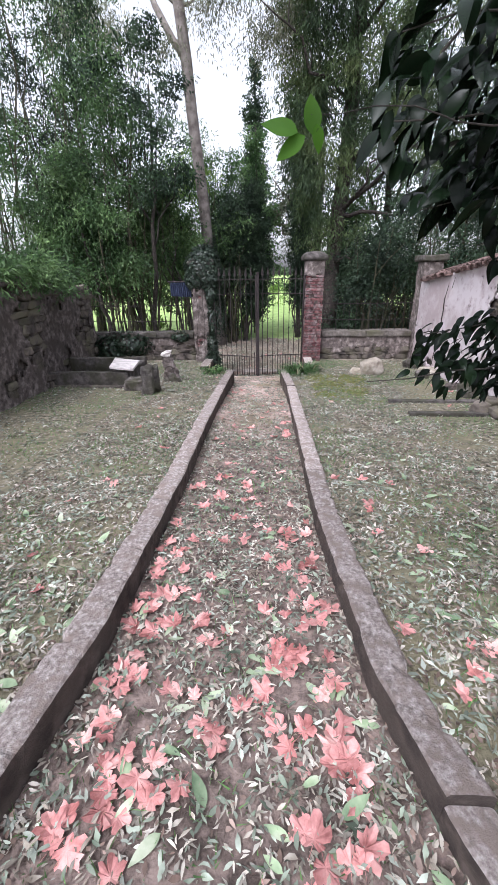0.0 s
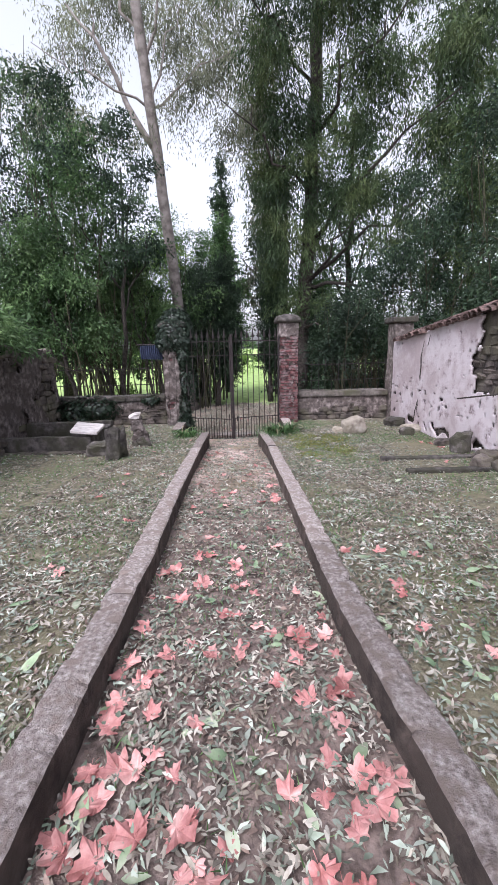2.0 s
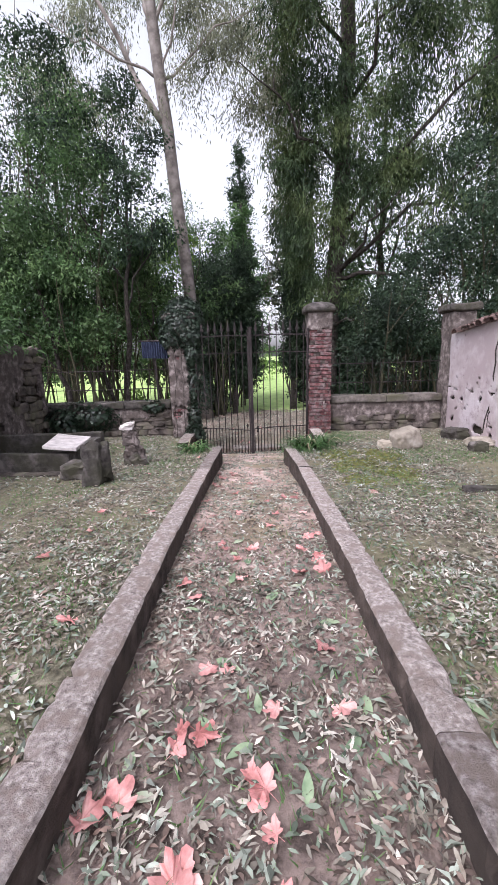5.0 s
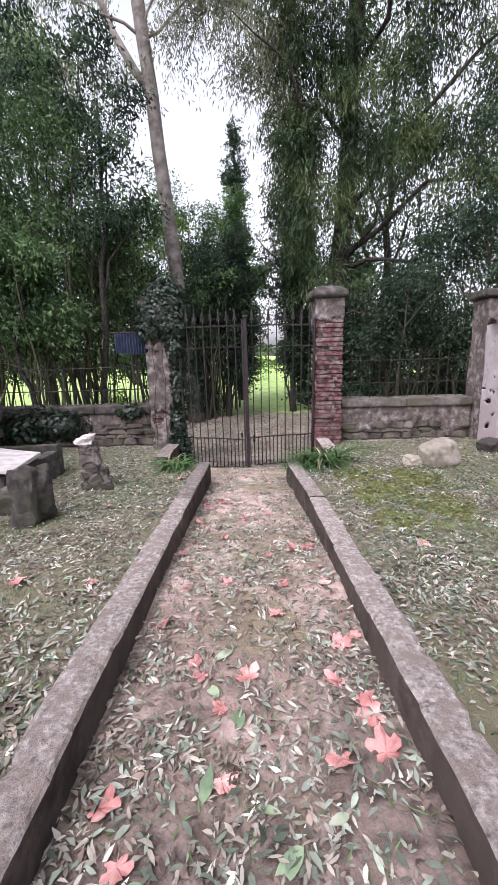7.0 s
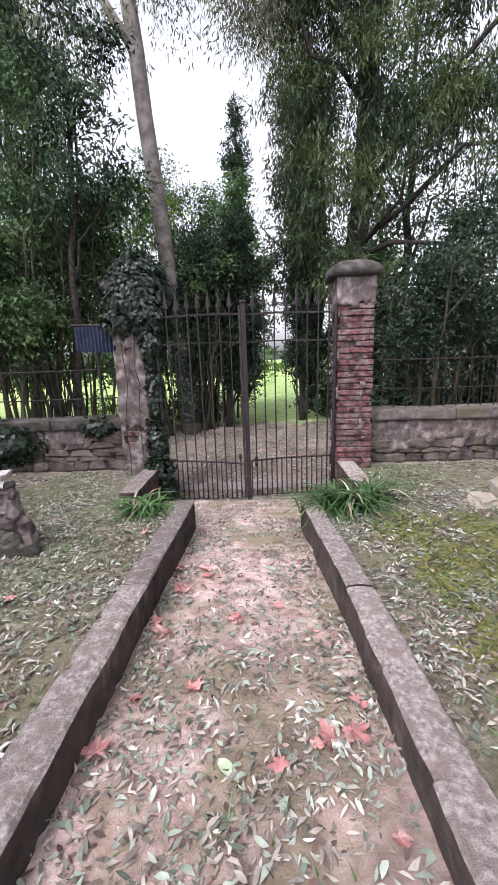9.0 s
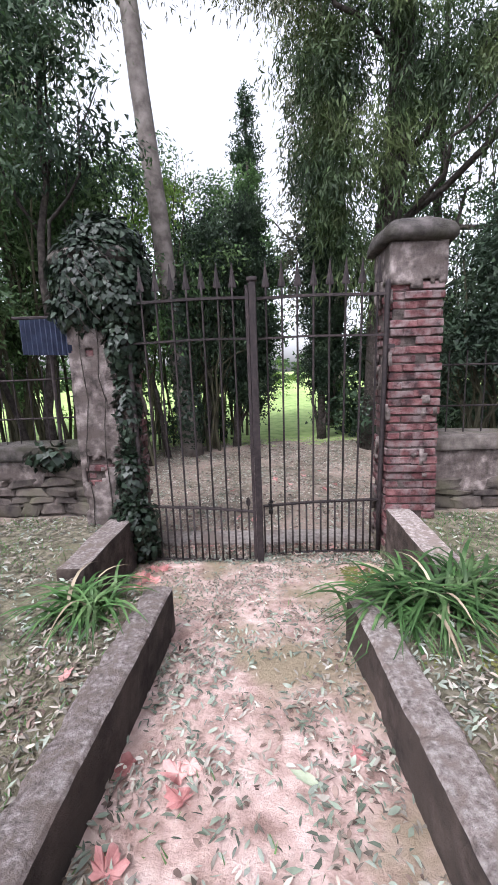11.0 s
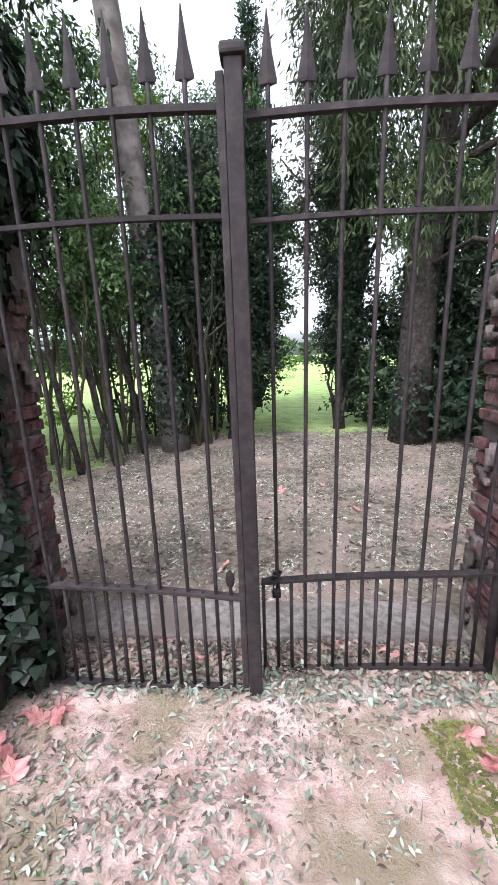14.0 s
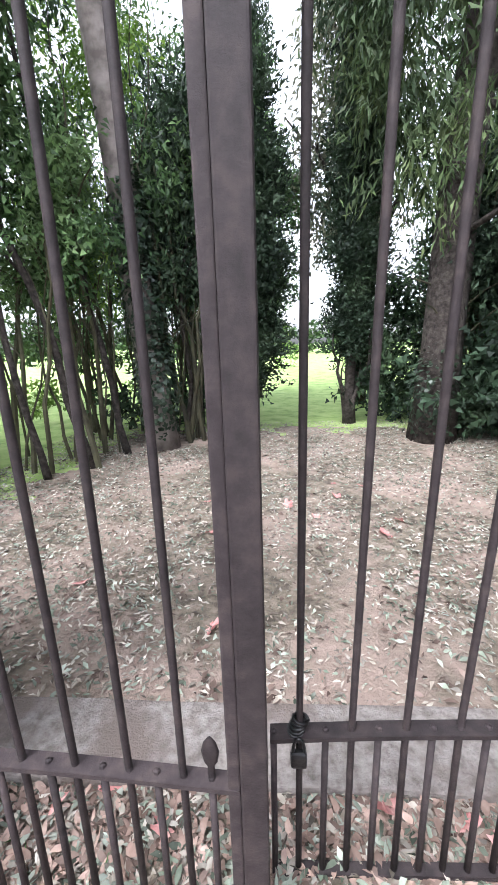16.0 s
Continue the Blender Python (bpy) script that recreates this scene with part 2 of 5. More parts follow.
def boulder(name, size, mat, seed, parent=None, sub=2, rough=0.25):
    """A broken stone of the given half sizes."""
    bm = bmesh.new()
    bmesh.ops.create_icosphere(bm, subdivisions=sub, radius=1)
    off = Vector((seed * 3.7, seed * 1.3, seed * 2.1))
    for v in bm.verts:
        p = v.co.copy()
        q = Vector([math.copysign(abs(c) ** 0.7, c) for c in p])
        q *= 1 + rough * noise.noise(p * 1.2 + off) + rough * 0.4 * noise.noise(p * 3 + off)
        v.co = Vector((q.x * size[0], q.y * size[1], q.z * size[2]))
    me = bpy.data.meshes.new(name)
    bm.to_mesh(me)
    bm.free()
    me.materials.append(mat)
    ob = new(name, me)
    ob.parent = parent
    return ob


def quick_mesh(name, v, f, mat, parent=None):
    me = bpy.data.meshes.new(name)
    k = f.shape[1]
    me.vertices.add(len(v))
    me.vertices.foreach_set("co", np.asarray(v, dtype=np.float32).ravel())
    me.loops.add(f.size)
    me.loops.foreach_set("vertex_index", f.ravel().astype(np.int32))
    me.polygons.add(len(f))
    me.polygons.foreach_set("loop_start", np.arange(0, f.size, k, dtype=np.int32))
    me.polygons.foreach_set("loop_total", np.full(len(f), k, dtype=np.int32))
    me.materials.append(mat)
    me.update(calc_edges=True)
    me.validate()
    ob = new(name, me)
    ob.parent = parent
    return ob


def foliage(name, blobs, count, length, width, mat, parent=None, droop=0.3, clump=0.28, per=45, hollow=0.35):
    """Leaves in clumps inside ellipsoids (x, y, z, rx, ry, rz): uneven outline, with gaps between the clumps."""
    weight = np.array([b[3] * b[4] * b[5] for b in blobs]) ** 0.8
    clumps = max(3, count // per)
    which = rng.choice(len(blobs), clumps, p=weight / weight.sum())
    b = np.array(blobs)[which]
    d = rng.normal(size=(clumps, 3))
    d /= np.linalg.norm(d, axis=1, keepdims=True)
    r = hollow + (1 - hollow) * rng.random((clumps, 1)) ** 0.6
    centre = b[:, :3] + d * r * b[:, 3:] * rng.uniform(0.85, 1.12, (clumps, 1))
    size = clump * rng.uniform(0.55, 1.5, clumps)
    spray = d * 0.5 + rng.normal(size=(clumps, 3)) * np.array([0.5, 0.5, 0.25]) + np.array([0, 0, -droop * 0.6])
    spray /= np.linalg.norm(spray, axis=1, keepdims=True)
    pick = np.repeat(np.arange(clumps), per)
    n = len(pick)
    run = rng.uniform(-1.5, 1.5, (n, 1))
    off = rng.normal(size=(n, 3)) * np.array([0.5, 0.5, 0.28]) * (1.15 - 0.35 * np.abs(run)) + spray[pick] * run
    pos = centre[pick] + off * size[pick][:, None]
    pos[:, 2] -= 0.12 * droop * size[pick] * (run[:, 0] + 1.5) ** 2
    axis = rng.normal(size=(n, 3)) * 0.6 + spray[pick] * 0.7 + np.array([0, 0, -droop])
    axis /= np.linalg.norm(axis, axis=1, keepdims=True)
    side = np.cross(axis, rng.normal(size=(n, 3)))
    side /= np.linalg.norm(side, axis=1, keepdims=True) + 1e-9
    L, W = length * rng.uniform(0.6, 1.3, (n, 1)), width * rng.uniform(0.6, 1.3, (n, 1))
    v = np.stack([pos, pos + axis * L * 0.42 + side * W, pos + axis * L], axis=1).reshape(-1, 3)
    return quick_mesh(name, v, np.arange(3 * n).reshape(n, 3), mat, parent)


def wander(a, b, n=7, sway=0.12, seed=0.0):
    """A bent line from a to b."""
    a, b = Vector(a), Vector(b)
    s = (b - a).length * sway
    return [a.lerp(b, i / (n - 1)) + noise.noise_vector(Vector((i * 0.55, seed * 7.3, seed))) * s * math.sin(math.pi * i / (n - 1)) for i in range(n)]


# ---- ground heights ----
def path_z(y):
    return float(np.interp(y, [-30, -3, 0, 2.4, 4.5, 5.6, 6.5, 8.5, 9.6, 12, 16], [1.6, 0.82, 0.68, 0.55, 0.445, 0.39, 0.28, 0.08, -0.04, -0.05, 0.0]))


def lawn_z(x, y):
    return float(np.interp(y, [-30, -3, 0, 2.4, 5.5, 7.7, 9.9], [1.6, 0.85, 0.72, 0.6, 0.45, 0.36, 0.31]))


END = 8.6                               # where the kerbs stop


def left_at_y(y):
    return float(np.interp(y, [-3, 0.2, 0.7, 1.4, 3, 5.5, 7, 8.6], [-1.05, -0.93, -0.87, -0.785, -0.757, -0.785, -0.79, -0.77]))


def right_at_y(y):
    return float(np.interp(y, [-3, 0.2, 0.67, 1.2, 2.5, 4.4, 5.3, 7, 8.5], [0.9, 0.72, 0.57, 0.44, 0.35, 0.335, 0.325, 0.32, 0.24]))


LEFT, RIGHT = -0.8, 0.34                # the usual inner faces of the two kerbs
PASS_L, PASS_R = -1.36, 0.82            # the wider landing before the gate
GATE_Y, WALL_Y = 9.72, 9.75


def ground_z(x, y):
    bumps = 0.018 * noise.noise(Vector((x * 0.9, y * 0.9, 0))) + 0.008 * noise.noise(Vector((x * 4, y * 4, 3)))
    if y > 10.15:
        t = min(1, max(0, (y - 16) / 25))
        return path_z(min(y, 16)) + bumps + 0.55 * t * t - 0.0
    if y < END + 0.02:
        inside = left_at_y(y) - 0.08 < x < right_at_y(y) + 0.08
    else:
        inside = PASS_L - 0.06 < x < PASS_R + 0.06
    return (path_z(y) if inside else lawn_z(x, y)) + bumps

# ---- ground: one sheet to the horizon ----
def axis_steps(a, b, step, far):
    inner = list(np.arange(a, b + 1e-6, step))
    return [a - d for d in far[::-1]] + inner + [b + d for d in far]


gx = axis_steps(-5.5, 5.5, 0.09, [0.4, 1, 2, 4, 8, 15, 30, 80, 250, 900])
gy = axis_steps(-3.0, 17.0, 0.1, [0.5, 1.2, 2.5, 5, 9, 15, 25, 45, 100, 300, 900])
gv = [(x, y, ground_z(x, y)) for y in gy for x in gx]
nx = len(gx)
gf, gm = [], []
for j in range(len(gy) - 1):
    for i in range(nx - 1):
        gf.append((j * nx + i, j * nx + i + 1, (j + 1) * nx + i + 1, (j + 1) * nx + i))
        x, y = gx[i] + 0.045, gy[j] + 0.05
        w = 0.5 * noise.noise(Vector((x * 1.7, y * 1.7, 9))) + 0.25 * noise.noise(Vector((x * 6, y * 6, 2)))
        if y > 15.4 + w or (y > 10.4 and x < -2.6 - 0.45 * (14 - min(y, 14)) * 0.4 + w) and y > 12.2 + w:
            gm.append(3)
        elif y > 9.84 + 0.3 * w:
            gm.append(2)
        elif left_at_y(y) - 0.1 < x < right_at_y(y) + 0.1 and y < END or (y > END and PASS_L < x < PASS_R):
            gm.append(0)
        else:
            gm.append(1)
ground = mesh_ob("ground", gv, gf, SOIL)
for extra in (LAWN, WOODS, MEADOW):
    ground.data.materials.append(extra)
ground.data.polygons.foreach_set("material_index", gm)
tagged(ground, "trodden pink earth path, leaf-strewn turf and mown meadow", "ground", kind="structure")

# ---- kerbs beside the path ----
KERB_Y = [-3.0, 0, 1.45, 3, 5, 7, END]
KERB_Z = [1.08, 0.87, 0.77, 0.68, 0.585, 0.45, 0.37]


def kerb(inner, sign, width, joints, phase):
    """A row of cast blocks whose inner face follows inner(y)."""
    root = tagged(new("path_kerb"), "low weathered concrete kerb along the earth path", "kerb", "kerbs of the path", "structure")
    for a, b in zip(joints[:-1], joints[1:]):
        n = max(2, int((b - a) / 0.03))
        ys = np.linspace(a + 0.002, b - 0.002, n + 1)
        prof = [(0, -0.5), (0, -0.1), (0.0, -0.012), (0.012, 0.0), (width / 2, 0.003), (width - 0.014, -0.002), (width, -0.016), (width, -0.5)]
        if sign > 0:
            prof = prof[::-1]
        verts, faces = [], []
        lift = 0.005 * math.sin(a * 5 + phase) - (0.045 if sign > 0 and b < 1 else 0.0)
        for y in ys:
            top = float(np.interp(y, KERB_Y, KERB_Z)) + lift
            for px, pz in prof:
                x = inner(y) + sign * px
                wob = noise.noise_vector(Vector((px * 4 + phase, y * 3.1, pz))) * 0.008 + noise.noise_vector(Vector((px * 9, y * 14, pz + phase))) * 0.003 + noise.noise_vector(Vector((px * 30, y * 40, pz + phase))) * 0.002
                chip = max(0.0, noise.noise(Vector((px * 6, y * 9, phase))) + 0.5 * noise.noise(Vector((px * 6, y * 31, phase))) - 0.12) * 0.05 if abs(pz) < 0.02 and (px < 0.03 or px > width - 0.03) else 0.0
                verts.append((x + wob.x + sign * chip * (0.7 if px < 0.03 else -0.7), y, top + pz + wob.z - chip))
        m = len(prof)
        mats = []
        for i in range(n):
            for k in range(m - 1):
                faces.append((i * m + k, (i + 1) * m + k, (i + 1) * m + k + 1, i * m + k + 1))
                # faces reaching below the top edge take the dark brown concrete
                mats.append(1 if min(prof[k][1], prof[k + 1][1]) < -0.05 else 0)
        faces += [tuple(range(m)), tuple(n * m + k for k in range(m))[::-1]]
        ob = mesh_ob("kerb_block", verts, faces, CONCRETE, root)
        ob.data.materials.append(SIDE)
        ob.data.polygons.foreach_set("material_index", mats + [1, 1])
    return root


kerb(left_at_y, -1, 0.165, [-3.0, -1.4, 0.55, 2.62, 4.92, 7.02, END], 0.0)
kerb(right_at_y, 1, 0.155, [-3.0, -0.9, 0.72, 3.22, 5.1, 6.95, END - 0.1], 4.0)


def landing_wall(x0, x1, y0, y1, z):
    s = Shape()
    s.box(x0, y0, -0.3, x1, y1, z)
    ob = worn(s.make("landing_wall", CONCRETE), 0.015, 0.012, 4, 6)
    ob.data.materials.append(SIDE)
    # all faces except the upward ones get the darker concrete
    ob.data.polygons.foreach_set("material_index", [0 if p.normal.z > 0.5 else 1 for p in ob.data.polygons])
    return tagged(ob, "low concrete retaining wall beside the gate landing", "wall", "landing walls", "structure")


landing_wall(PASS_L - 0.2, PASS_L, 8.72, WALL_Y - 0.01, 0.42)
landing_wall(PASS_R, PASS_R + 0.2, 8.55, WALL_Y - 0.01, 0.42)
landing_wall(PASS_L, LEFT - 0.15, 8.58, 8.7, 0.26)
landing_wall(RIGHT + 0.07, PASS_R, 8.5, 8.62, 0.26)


# ---- concrete sill beyond the gate ----
s = Shape()
s.box(-1.33, 10.03, -0.25, 0.81, 10.33, 0.0)
tagged(worn(s.make("gate_sill", SILL), 0.01, 0.008, 3, 5), "flat concrete sill across the way behind the gate", "sill", kind="structure")


# ---- walls of rubble with plaster and coping ----
def stone_mesh(seed):
    bm = bmesh.new()
    bmesh.ops.create_cube(bm, size=1)
    bmesh.ops.bevel(bm, geom=bm.edges[:], offset=0.16, segments=1, affect="EDGES")
    for v in bm.verts:
        v.co += noise.noise_vector(v.co * 2 + Vector((seed, seed * 2, 0))) * 0.26
    me = bpy.data.meshes.new("stone")
    bm.to_mesh(me)
    bm.free()
    me.materials.append(RUBBLE)
    return me


STONES = [stone_mesh(k * 3.3) for k in range(6)]


def lay_stones(parent, place, length, z0, z1, rnd, skip=None, hmin=0.05, hmax=0.13, lmin=0.1, lmax=0.36, out=0.0):
    """Courses of rough stones on a face: place(u, z) gives the pose at u along it."""
    z = z0
    while z < z1 - 0.03:
        h = rnd.uniform(hmin, hmax)
        u = -rnd.uniform(0, 0.15)
        while u < length:
            w = rnd.uniform(lmin, lmax)
            mid = u + w / 2
            if 0 < mid < length and not (skip and skip(mid, z + h / 2)):
                ob = new("stone", rnd.choice(STONES))
                ob.parent = parent
                ob.matrix_basis = place(mid, z + h / 2) @ Matrix.Translation((0, -rnd.uniform(0, 0.025) - out, 0)) @ pose(0, 0, 0, rnd.uniform(-8, 8), rnd.uniform(-9, 9), rnd.uniform(-8, 8)) @ Matrix.Diagonal((w * 0.96, 0.12, h * 0.94, 1))
            u += w
        z += h


def garden_wall(name, x0, x1, label, seed, plastered):
    root = tagged(new(name), label, "wall", "front walls", "structure")
    y0, y1 = 10.0, 10.32
    s = Shape()
    s.box(x0, y0 + 0.03, -0.3, x1, y1, 0.86)
    worn(s.make("core", RUBBLE, root), 0, 0.015, 4, 8)
    c = Shape()
    n = max(2, round((x1 - x0) / 0.95))
    for k in range(n):
        a, b = x0 + (x1 - x0) * k / n, x0 + (x1 - x0) * (k + 1) / n
        c.box(a + 0.004, y0 - 0.06, 0.865, b - 0.004, y1 + 0.06, 1.0)
    worn(c.make("coping", COPING if plastered else DARKSTONE, root), 0.025, 0.014, 3, 5)
    p = Shape()
    us = np.linspace(x0, x1, int((x1 - x0) / 0.05))
    vs = np.linspace(0.2, 0.862, 14)
    keep = {}
    for i, u in enumerate(us):
        for j, v in enumerate(vs):
            keep[i, j] = len(p.v)
            p.v.append((u, y0 - 0.012 + 0.012 * noise.noise(Vector((u * 5, v * 5, seed))), v))
    cover = lambda u, v: v > (0.53 if plastered else 0.62) + 0.26 * noise.noise(Vector((u * 2.1, v * 2.4, seed))) + 0.1 * noise.noise(Vector((u * 9, v * 9, seed)))
    for i in range(len(us) - 1):
        for j in range(len(vs) - 1):
            if cover((us[i] + us[i + 1]) / 2, (vs[j] + vs[j + 1]) / 2):
                p.f.append((keep[i, j], keep[i + 1, j], keep[i + 1, j + 1], keep[i, j + 1]))
    patch = p.make("plaster", PLASTER, root, True)
    mod = patch.modifiers.new("thick", "SOLIDIFY")
    mod.thickness, mod.offset = 0.03, -1
    rnd = random.Random(seed)
    lay_stones(root, lambda u, z: pose(x0 + u, y0 + 0.05, z), x1 - x0, 0.15, 0.84, rnd, skip=lambda u, z: cover(x0 + u, z) and cover(x0 + u, z - 0.06))
    return root


garden_wall("wall_front_right", 1.27, 3.42, "low rubble wall with plaster patches and concrete coping", 3, True)
garden_wall("wall_front_left", -5.6, -1.86, "low mossy rubble wall with dark coping and ivy", 8, False)


# ---- gate pillars of brick ----
def brick_mesh(l, seed):
    bm = bmesh.new()
    bmesh.ops.create_cube(bm, size=1)
    for v in bm.verts:
        v.co = Vector((v.co.x * l, v.co.y * 0.105, v.co.z * 0.056))
    bmesh.ops.bevel(bm, geom=bm.edges[:], offset=0.005, segments=1, affect="EDGES")
    for v in bm.verts:
        v.co += noise.noise_vector(v.co * 16 + Vector((seed, 0, seed))) * 0.009
    me = bpy.data.meshes.new("brick")
    bm.to_mesh(me)
    bm.free()
    me.materials.append(BRICK)
    return me


BRICKS = {k: [brick_mesh(l, k * 5 + q) for q in range(4)] for k, l in enumerate((0.205, 0.1))}


def gate_pillar(name, x0, x1, y0, y1, top, label, seed, plaster_rule):
    root = tagged(new(name), label, "pillar", "gate pillars", "structure")
    s = Shape()
    s.box(x0 + 0.022, y0 + 0.022, -0.3, x1 - 0.022, y1 - 0.022, top)
    worn(s.make("core", MORTAR, root), 0, 0.006, 6, 8)
    rnd = random.Random(seed)
    w, d = x1 - x0, y1 - y0
    course = 0.07
    for k in range(int(top / course)):
        z = 0.03 + k * course
        for fx, fy, turn, length in ((x0, y0, 0, w), (x1, y0, 90, d), (x0, y1, -90, d)):
            u = 0.0 if (k + (turn != 0)) % 2 else -0.105
            while u < length - 0.02:
                a, b = max(0.0, u), min(length, u + 0.21)
                kind = 0 if b - a > 0.15 else 1
                if b - a > 0.06:
                    m = pose(fx, fy, z, 0, 0, turn) @ pose((a + b) / 2, 0.05 + rnd.uniform(-0.01, 0.022), 0.035, rnd.uniform(-1.5, 1.5), rnd.uniform(-1.2, 1.2), rnd.uniform(-2, 2))
                    p = m.translation
                    if rnd.random() > 0.08 and not plaster_rule(p.x, p.y, p.z, turn, -0.05):
                        ob = new("brick", rnd.choice(BRICKS[kind]))
                        ob.parent, ob.matrix_basis = root, m
                u += 0.21
    p = Shape()
    for fx, fy, turn, length in ((x0, y0, 0, w), (x1, y0, 90, d), (x0, y1, -90, d)):
        base = pose(fx, fy, 0, 0, 0, turn)
        us, vs = np.linspace(-0.012, length + 0.012, 15), np.linspace(0.0, top, 75)
        at = {}
        for i, u in enumerate(us):
            for j, v in enumerate(vs):
                at[i, j] = len(p.v)
                p.v.append(tuple(base @ Vector((u, -0.014 + 0.01 * noise.noise(Vector((u * 7, v * 7, seed + turn))), v))))
        for i in range(14):
            for j in range(74):
                q = base @ Vector(((us[i] + us[i + 1]) / 2, 0, (vs[j] + vs[j + 1]) / 2))
                if plaster_rule(q.x, q.y, q.z, turn, 0.0):
                    p.f.append((at[i, j], at[i + 1, j], at[i + 1, j + 1], at[i, j + 1]))
    sk = p.make("plaster", PLASTER, root, True)
    mod = sk.modifiers.new("thick", "SOLIDIFY")
    mod.thickness, mod.offset = 0.028, -1
    cx, cy = (x0 + x1) / 2, (y0 + y1) / 2
    c = Shape()
    rings = [(0.05, 0.0), (0.095, 0.015), (0.1, 0.07), (0.07, 0.12), (0.0, 0.165), (-0.1, 0.19)]
    n = 24
    for off, dz in rings:
        for k in range(n):
            a = 2 * math.pi * k / n
            ca, sa = math.cos(a), math.sin(a)
            e = max(abs(ca), abs(sa)) ** 0.72
            wob = 0.012 * noise.noise(Vector((ca * 2, sa * 2, dz * 9 + seed)))
            c.v.append((cx + (w / 2 + off + wob) * ca / e, cy + (d / 2 + off + wob) * sa / e, top + dz + wob))
    for i in range(len(rings) - 1):
        c.f += [(i * n + k, i * n + (k + 1) % n, (i + 1) * n + (k + 1) % n, (i + 1) * n + k) for k in range(n)]
    c.f += [tuple(range(n))[::-1], tuple((len(rings) - 1) * n + k for k in range(n))]
    c.make("cap", DARKSTONE, root, True)
    return root


def right_rule(x, y, z, turn, slack):
    wobble = 0.25 * noise.noise(Vector((x * 4, y * 4, z * 3))) + 0.1 * noise.noise(Vector((x * 15, y * 15, z * 12)))
    if turn == 0:
        return z > 2.2 - slack + 0.5 * wobble + 0.25 * abs(x - 1.0) or (x > 1.1 and wobble > 0.1 - slack * 0.5) or wobble > 0.19
    return turn == -90 and (wobble > 0.1 or z > 2.2 + wobble)


def left_rule(x, y, z, turn, slack):
    wobble = 0.8 * noise.noise(Vector((x * 5, y * 5, z * 4))) + 0.5 * noise.noise(Vector((x * 14, y * 14, z * 11)))
    return (turn == 0 and wobble < 0.3 + slack) or (turn == -90 and wobble < 0.3) or (turn == 90 and wobble > 0.25)


gate_pillar("gate_pillar_right", 0.82, 1.23, WALL_Y, 10.2, 2.56, "red brick gate pillar with worn plaster top and rounded cap", 5, right_rule)
gate_pillar("gate_pillar_left", -1.8, -1.34, WALL_Y, 10.2, 2.5, "plastered brick gate pillar overgrown with dark ivy", 11, left_rule)

# corner post at the end of the front wall
s = Shape()
s.box(3.44, 9.78, -0.2, 3.86, 10.25, 2.5)
corner = tagged(new("corner_post"), "grey plastered corner post with a rounded cap", "post", kind="structure")
worn(s.make("shaft", PLASTER, corner), 0.03, 0.025, 3, 9)
s = Shape()
s.box(3.36, 9.7, 2.505, 3.94, 10.33, 2.64)
worn(s.make("cap", DARKSTONE, corner), 0.05, 0.02, 3, 4)


# ---- whitewashed side wall ----
def top_edge(y):
    return 2.2 + 0.11 * (8.8 - y)


